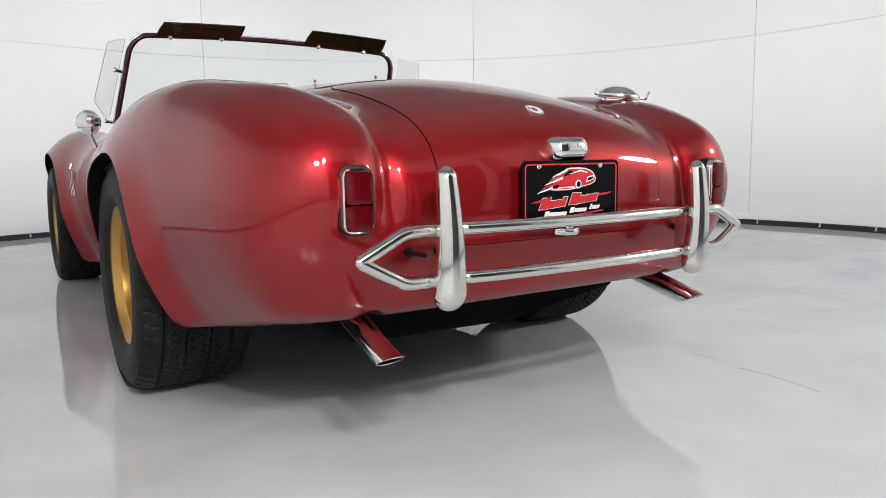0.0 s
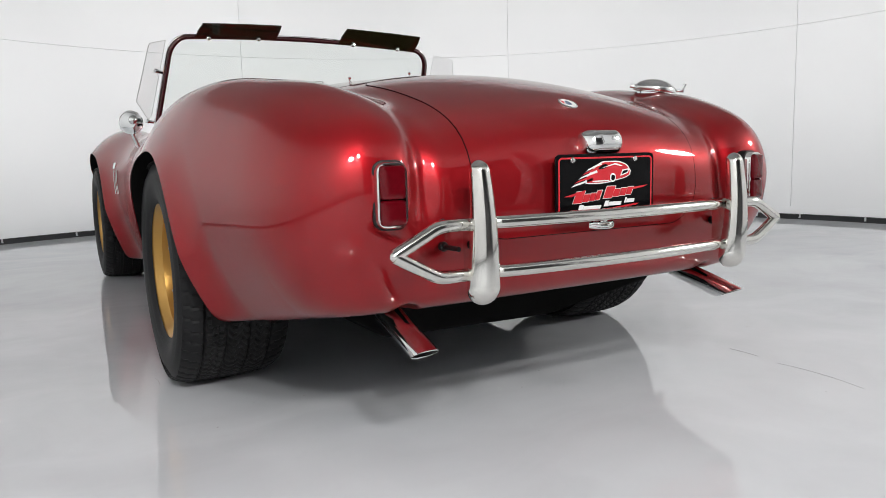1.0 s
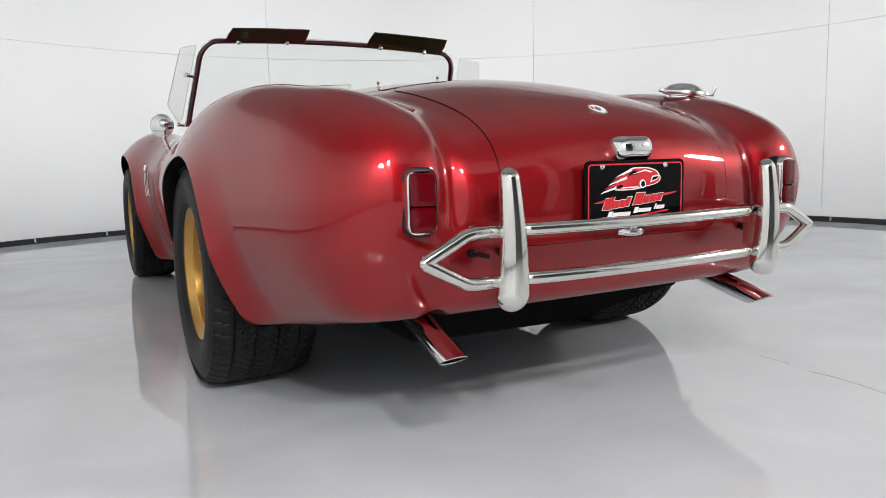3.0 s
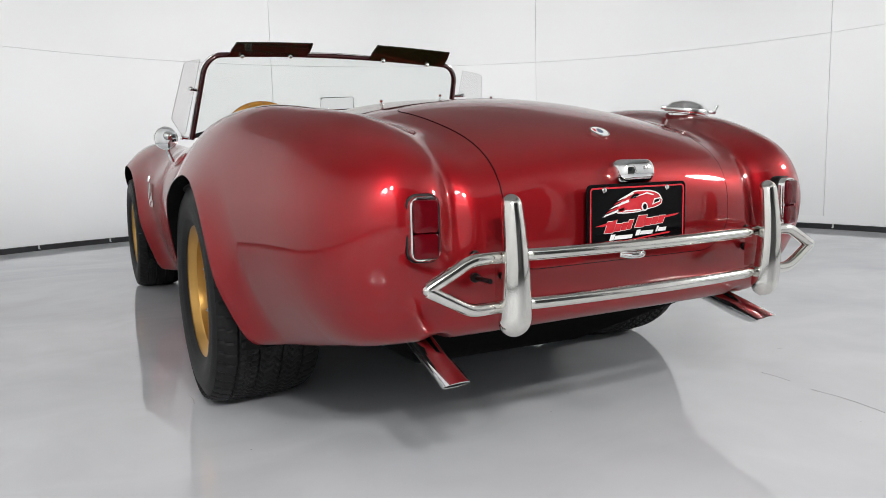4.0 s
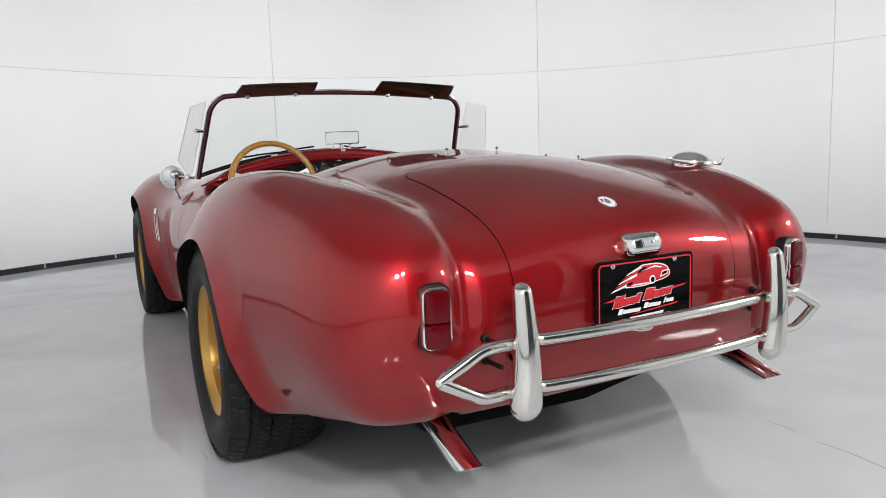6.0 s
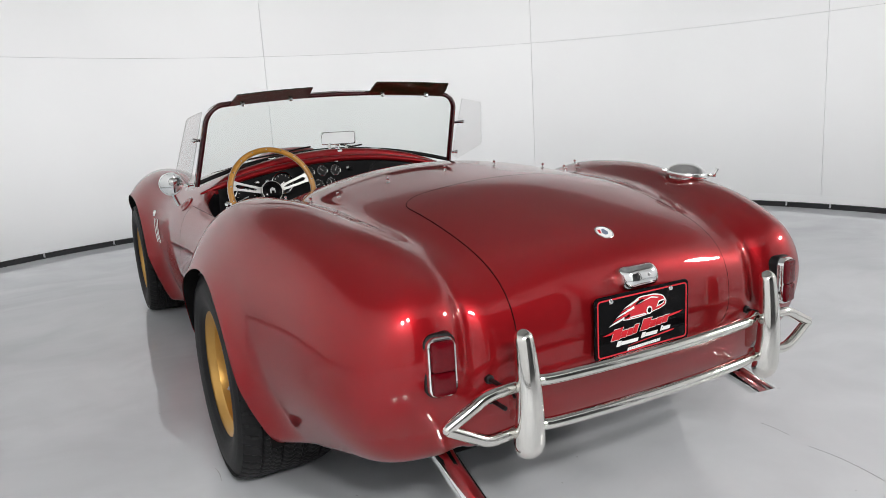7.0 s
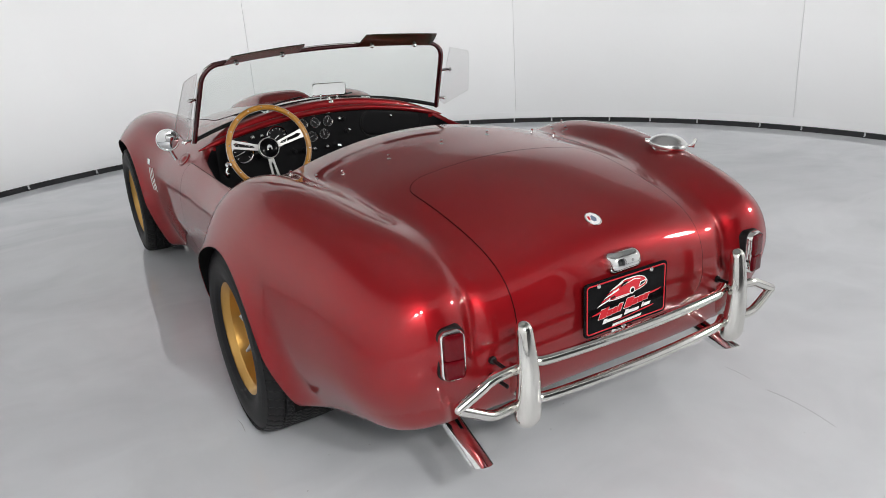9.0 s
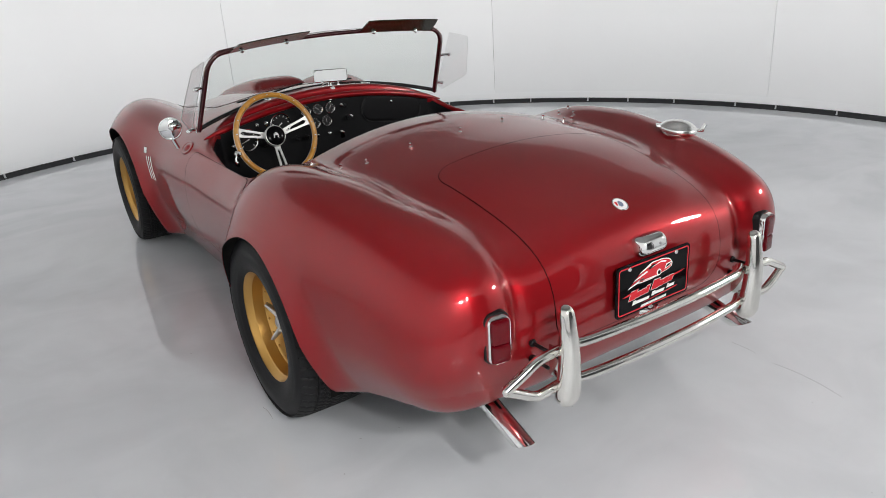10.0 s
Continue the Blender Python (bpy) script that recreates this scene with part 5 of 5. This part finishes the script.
def gauge(x, z, r, needle):
    g = empty("gauge", dash)
    m = Matrix.Translation((x, DY, z)) @ Matrix.Rotation(radians(90), 4, "X")
    bm = bmesh.new()
    lathe(bm, [(r * 1.10, -0.001), (r * 1.10, 0.006), (r * 1.03, 0.009), (r * 0.94, 0.007), (r * 0.93, 0.003)], 40, m)
    part("bezel", bm, CHROME, g, "chrome bezel")
    bm = bmesh.new()
    lathe(bm, [(r * 0.94, 0.002), (r * 0.94, 0.003), (0, 0.003)], 40, m)
    part("dial", bm, DIAL, g, "black dial")
    bm = bmesh.new()
    for k in range(11):
        a = radians(225 - 27 * k)
        p, q = r * 0.88, r * (0.70 if k % 2 == 0 else 0.78)
        tube(bm, [m @ Vector((p * math.cos(a), p * math.sin(a), 0.0035)), m @ Vector((q * math.cos(a), q * math.sin(a), 0.0035))], r * 0.035, 5)
    part("scale_marks", bm, PLATE_WHITE, g, "white scale marks")
    bm = bmesh.new()
    a = radians(needle)
    tube(bm, [m @ Vector((-0.2 * r * math.cos(a), -0.2 * r * math.sin(a), 0.0045)), m @ Vector((0.72 * r * math.cos(a), 0.72 * r * math.sin(a), 0.0045))], [r * 0.06, r * 0.025], 6)
    part("needle", bm, PLATE_WHITE, g, "white needle")


for x, z, r, n in ((-0.132, 0.803, 0.024, 230), (-0.071, 0.803, 0.024, 140), (-0.008, 0.800, 0.024, 60), (-0.032, 0.743, 0.024, 100), (-0.092, 0.740, 0.024, 200), (-0.260, 0.762, 0.046, 215), (-0.424, 0.716, 0.046, 200)):
    gauge(x, z, r, n)


def knob(x, z, r, mat, label, depth=0.022):
    bm = bmesh.new()
    m = Matrix.Translation((x, DY, z)) @ Matrix.Rotation(radians(90), 4, "X")
    lathe(bm, [(0, 0), (r * 1.3, 0), (r * 1.3, 0.003), (r * 0.5, 0.004), (r * 0.5, depth * 0.5), (r, depth * 0.55), (r, depth * 0.92), (r * 0.7, depth), (0, depth)], 18, m)
    part("dash_switch", bm, mat, dash, label)


for x, z in ((0.066, 0.801), (0.079, 0.742), (-0.19, 0.685), (-0.139, 0.682)):
    knob(x, z, 0.010, BLACK, "black dash knob", 0.030)
for x, z in ((0.054, 0.801), (0.095, 0.742), (-0.089, 0.680), (-0.024, 0.680), (-0.372, 0.775), (-0.329, 0.776), (-0.005, 0.836), (-0.49, 0.70), (-0.47, 0.66)):
    knob(x, z, 0.0075, CHROME, "small chrome switch", 0.016)
bm = bmesh.new()
box(bm, 0.028, DY - 0.014, 0.680, 0.014, 0.026, 0.016, bevel=0.003)
box(bm, 0.030, DY - 0.030, 0.668, 0.020, 0.004, 0.030, bevel=0.002)
part("ignition_key", bm, CHROME, dash, "chrome ignition lock and key")

glove = empty("glove_box_lid", dash)
glove["label"] = "black oval glove box lid with chrome lock"
gm = Matrix.Translation((0.325, DY + 0.002, 0.745)) @ Matrix.Rotation(radians(9), 4, "Y")
bm = bmesh.new()
stack(bm, [(0.330, 0.122, 0.058, 0.0), (0.330, 0.122, 0.058, 0.006), (0.322, 0.114, 0.054, 0.009), (0.300, 0.095, 0.045, 0.0095)], gm, n=10)
part("lid", bm, BLACK, glove)
bm = bmesh.new()
tube(bm, [gm @ Vector((x, -0.004, z)) for x, z in rounded(0.336, 0.128, 0.061, 12)], 0.003, 8, closed=True)
part("lid_piping", bm, GASKET, glove, "black piping")
bm = bmesh.new()
lathe(bm, [(0, 0), (0.008, 0), (0.007, 0.005), (0, 0.006)], 16, Matrix.Translation((0.321, DY - 0.006, 0.780)) @ Matrix.Rotation(radians(90), 4, "X"))
part("lock", bm, CHROME, glove, "chrome lock")

# ---- steering wheel ----
steering = empty("steering_wheel", car)
steering["label"] = "wood-rimmed steering wheel with three drilled alloy spokes"
sw = Matrix.Translation((-0.355, 1.768, 0.745)) @ Matrix.Rotation(radians(72), 4, "X")
SR = 0.173
bm = bmesh.new()
path = [sw @ Vector((SR * math.cos(a), SR * math.sin(a), 0.030)) for a in np.linspace(0, 2 * math.pi, 97)[:-1]]
tube(bm, path, 0.0115, 14, closed=True)
part("rim", bm, WOOD, steering, "varnished pale wooden rim")
bm = bmesh.new()
for r in (SR - 0.0112, SR + 0.0112):
    tube(bm, [sw @ Vector((r * math.cos(a), r * math.sin(a), 0.030)) for a in np.linspace(0, 2 * math.pi, 97)[:-1]], 0.0016, 6, closed=True)
part("rim_inlay", bm, BRUSHED, steering, "bright alloy edge in the rim")
for k in range(18):
    a = 2 * math.pi * (k + 0.5) / 18
    bm = bmesh.new()
    lathe(bm, [(0, 0), (0.0035, 0), (0.0028, 0.0018), (0, 0.0022)], 10, sw @ Matrix.Translation((SR * math.cos(a), SR * math.sin(a), 0.0410)))
    part("rivet", bm, CHROME, steering)


def spoke(angle):
    """A flat tapering spoke with a long slot, dished towards the hub."""
    bm = bmesh.new()
    n = 12
    rows = []
    for i in range(n + 1):
        t = i / n
        r = 0.036 + (SR - 0.008 - 0.036) * t
        w = 0.012 + 0.007 * t + 0.008 * max(0, 0.15 - t) + 0.02 * max(0, t - 0.88)
        slot = (0.003 + 0.006 * t) * (1 if 0.22 < t < 0.86 else 0)
        h = 0.004 + 0.026 * t ** 1.3
        rows.append([(r, -w, h), (r, -slot, h), (r, slot, h), (r, w, h)])
    m = sw @ Matrix.Rotation(radians(angle), 4, "Z")
    for lo, hi in ((0, 1), (2, 3)):
        vs = []
        for row in rows:
            vs.append([bm.verts.new(m @ Vector(row[lo])), bm.verts.new(m @ Vector(row[hi])), bm.verts.new(m @ (Vector(row[lo]) - Vector((0, 0, 0.004)))), bm.verts.new(m @ (Vector(row[hi]) - Vector((0, 0, 0.004))))])
        for a, b in zip(vs, vs[1:]):
            bm.faces.new((a[0], a[1], b[1], b[0]))
            bm.faces.new((a[2], b[2], b[3], a[3]))
            bm.faces.new((a[0], b[0], b[2], a[2]))
            bm.faces.new((a[1], a[3], b[3], b[1]))
    part("spoke", bm, SPOKE, steering, "satin alloy slotted spoke", 30)


for a in (167, 15, -89):
    spoke(a)
bm = bmesh.new()
lathe(bm, [(0.044, -0.004), (0.046, 0.006), (0.0455, 0.015), (0.0435, 0.0200), (0.0418, 0.0205), (0.0405, 0.017)], 40, sw)
part("hub_ring", bm, SPOKE, steering, "polished hub ring")
bm = bmesh.new()
lathe(bm, [(0.0412, 0.010), (0.0408, 0.0185), (0.036, 0.0215), (0.020, 0.0238), (0, 0.0243)], 40, sw)
horn = part("horn_button", bm, PLATE_BLACK, steering, "black horn button")
bm = bmesh.new()
prism(bm, [(-0.012, -0.010), (-0.006, -0.010), (-0.006, 0.0), (0.006, 0.0), (0.006, -0.010), (0.012, -0.010), (0.010, 0.008), (0.0, 0.014), (-0.010, 0.008)], 0.0008, sw @ Matrix.Rotation(radians(90), 4, "X") @ Matrix.Translation((0, 0.0246, 0)) @ Matrix.Scale(-1, 4, (0, 0, 1)))
part("horn_badge", bm, CHROME, horn, "bright badge")
bm = bmesh.new()
tube(bm, [sw @ Vector((0, 0, 0.002)), sw @ Vector((0, 0, -0.17))], 0.022, 20)
part("steering_column", bm, BLACK, steering, "black steering column")

# ---- flank vents ----
def flank_vent(side):
    vent = empty("flank_vent", car)
    vent["label"] = "chrome-barred side vent with a small badge above"
    for k in range(3):
        y = 2.622 - 0.026 * k
        bm = bmesh.new()
        pts = [on_side(y - 0.045 * t, 0.588 - 0.112 * t, side, 0.006).translation for t in (0, 0.33, 0.66, 1)]
        tube(bm, pts, 0.0024, 8)
        part("bar", bm, CHROME, vent, "thin chrome bar")
    m = on_side(2.645, 0.612, side, 0.002)
    bm = bmesh.new()
    box(bm, 0, 0, 0, 0.034, 0.030, 0.004, bevel=0.0012)
    bmesh.ops.transform(bm, matrix=m, verts=bm.verts[:])
    part("small_badge", bm, CHROME, vent, "small chrome badge")


for side in (-1, 1):
    flank_vent(side)


# ---- scuffs and hairline cracks on the floor ----
def scuff(pts, w, name="floor_scuff", label="thin dark scuff mark on the resin floor"):
    bm = bmesh.new()
    path = curve_pts([(x, y, 0.0006) for x, y in pts], 6)
    tube(bm, path, [(w * (0.4 + 0.6 * math.sin(math.pi * (i + 0.5) / len(path))), 0.0004) for i in range(len(path))], 6)
    ob = part(name, bm, SCUFF, None)
    tagged(ob, label, "scuff", kind="structure")


scuff([(-0.838, 0.945), (-0.834, 0.905), (-0.838, 0.855)], 0.0012)
scuff([(-0.534, 0.546), (-0.530, 0.538)], 0.0015)
scuff([(-0.660, 0.572), (-0.655, 0.565)], 0.0015)
scuff([(0.70, 0.02), (0.705, -0.06), (0.695, -0.15), (0.675, -0.235)], 0.0005, label="hairline crack in the resin floor")
scuff([(0.722, 0.20), (0.724, 0.15), (0.718, 0.10)], 0.0005, label="hairline crack in the resin floor")
scuff([(1.0, 0.35), (1.012, 0.343)], 0.003)
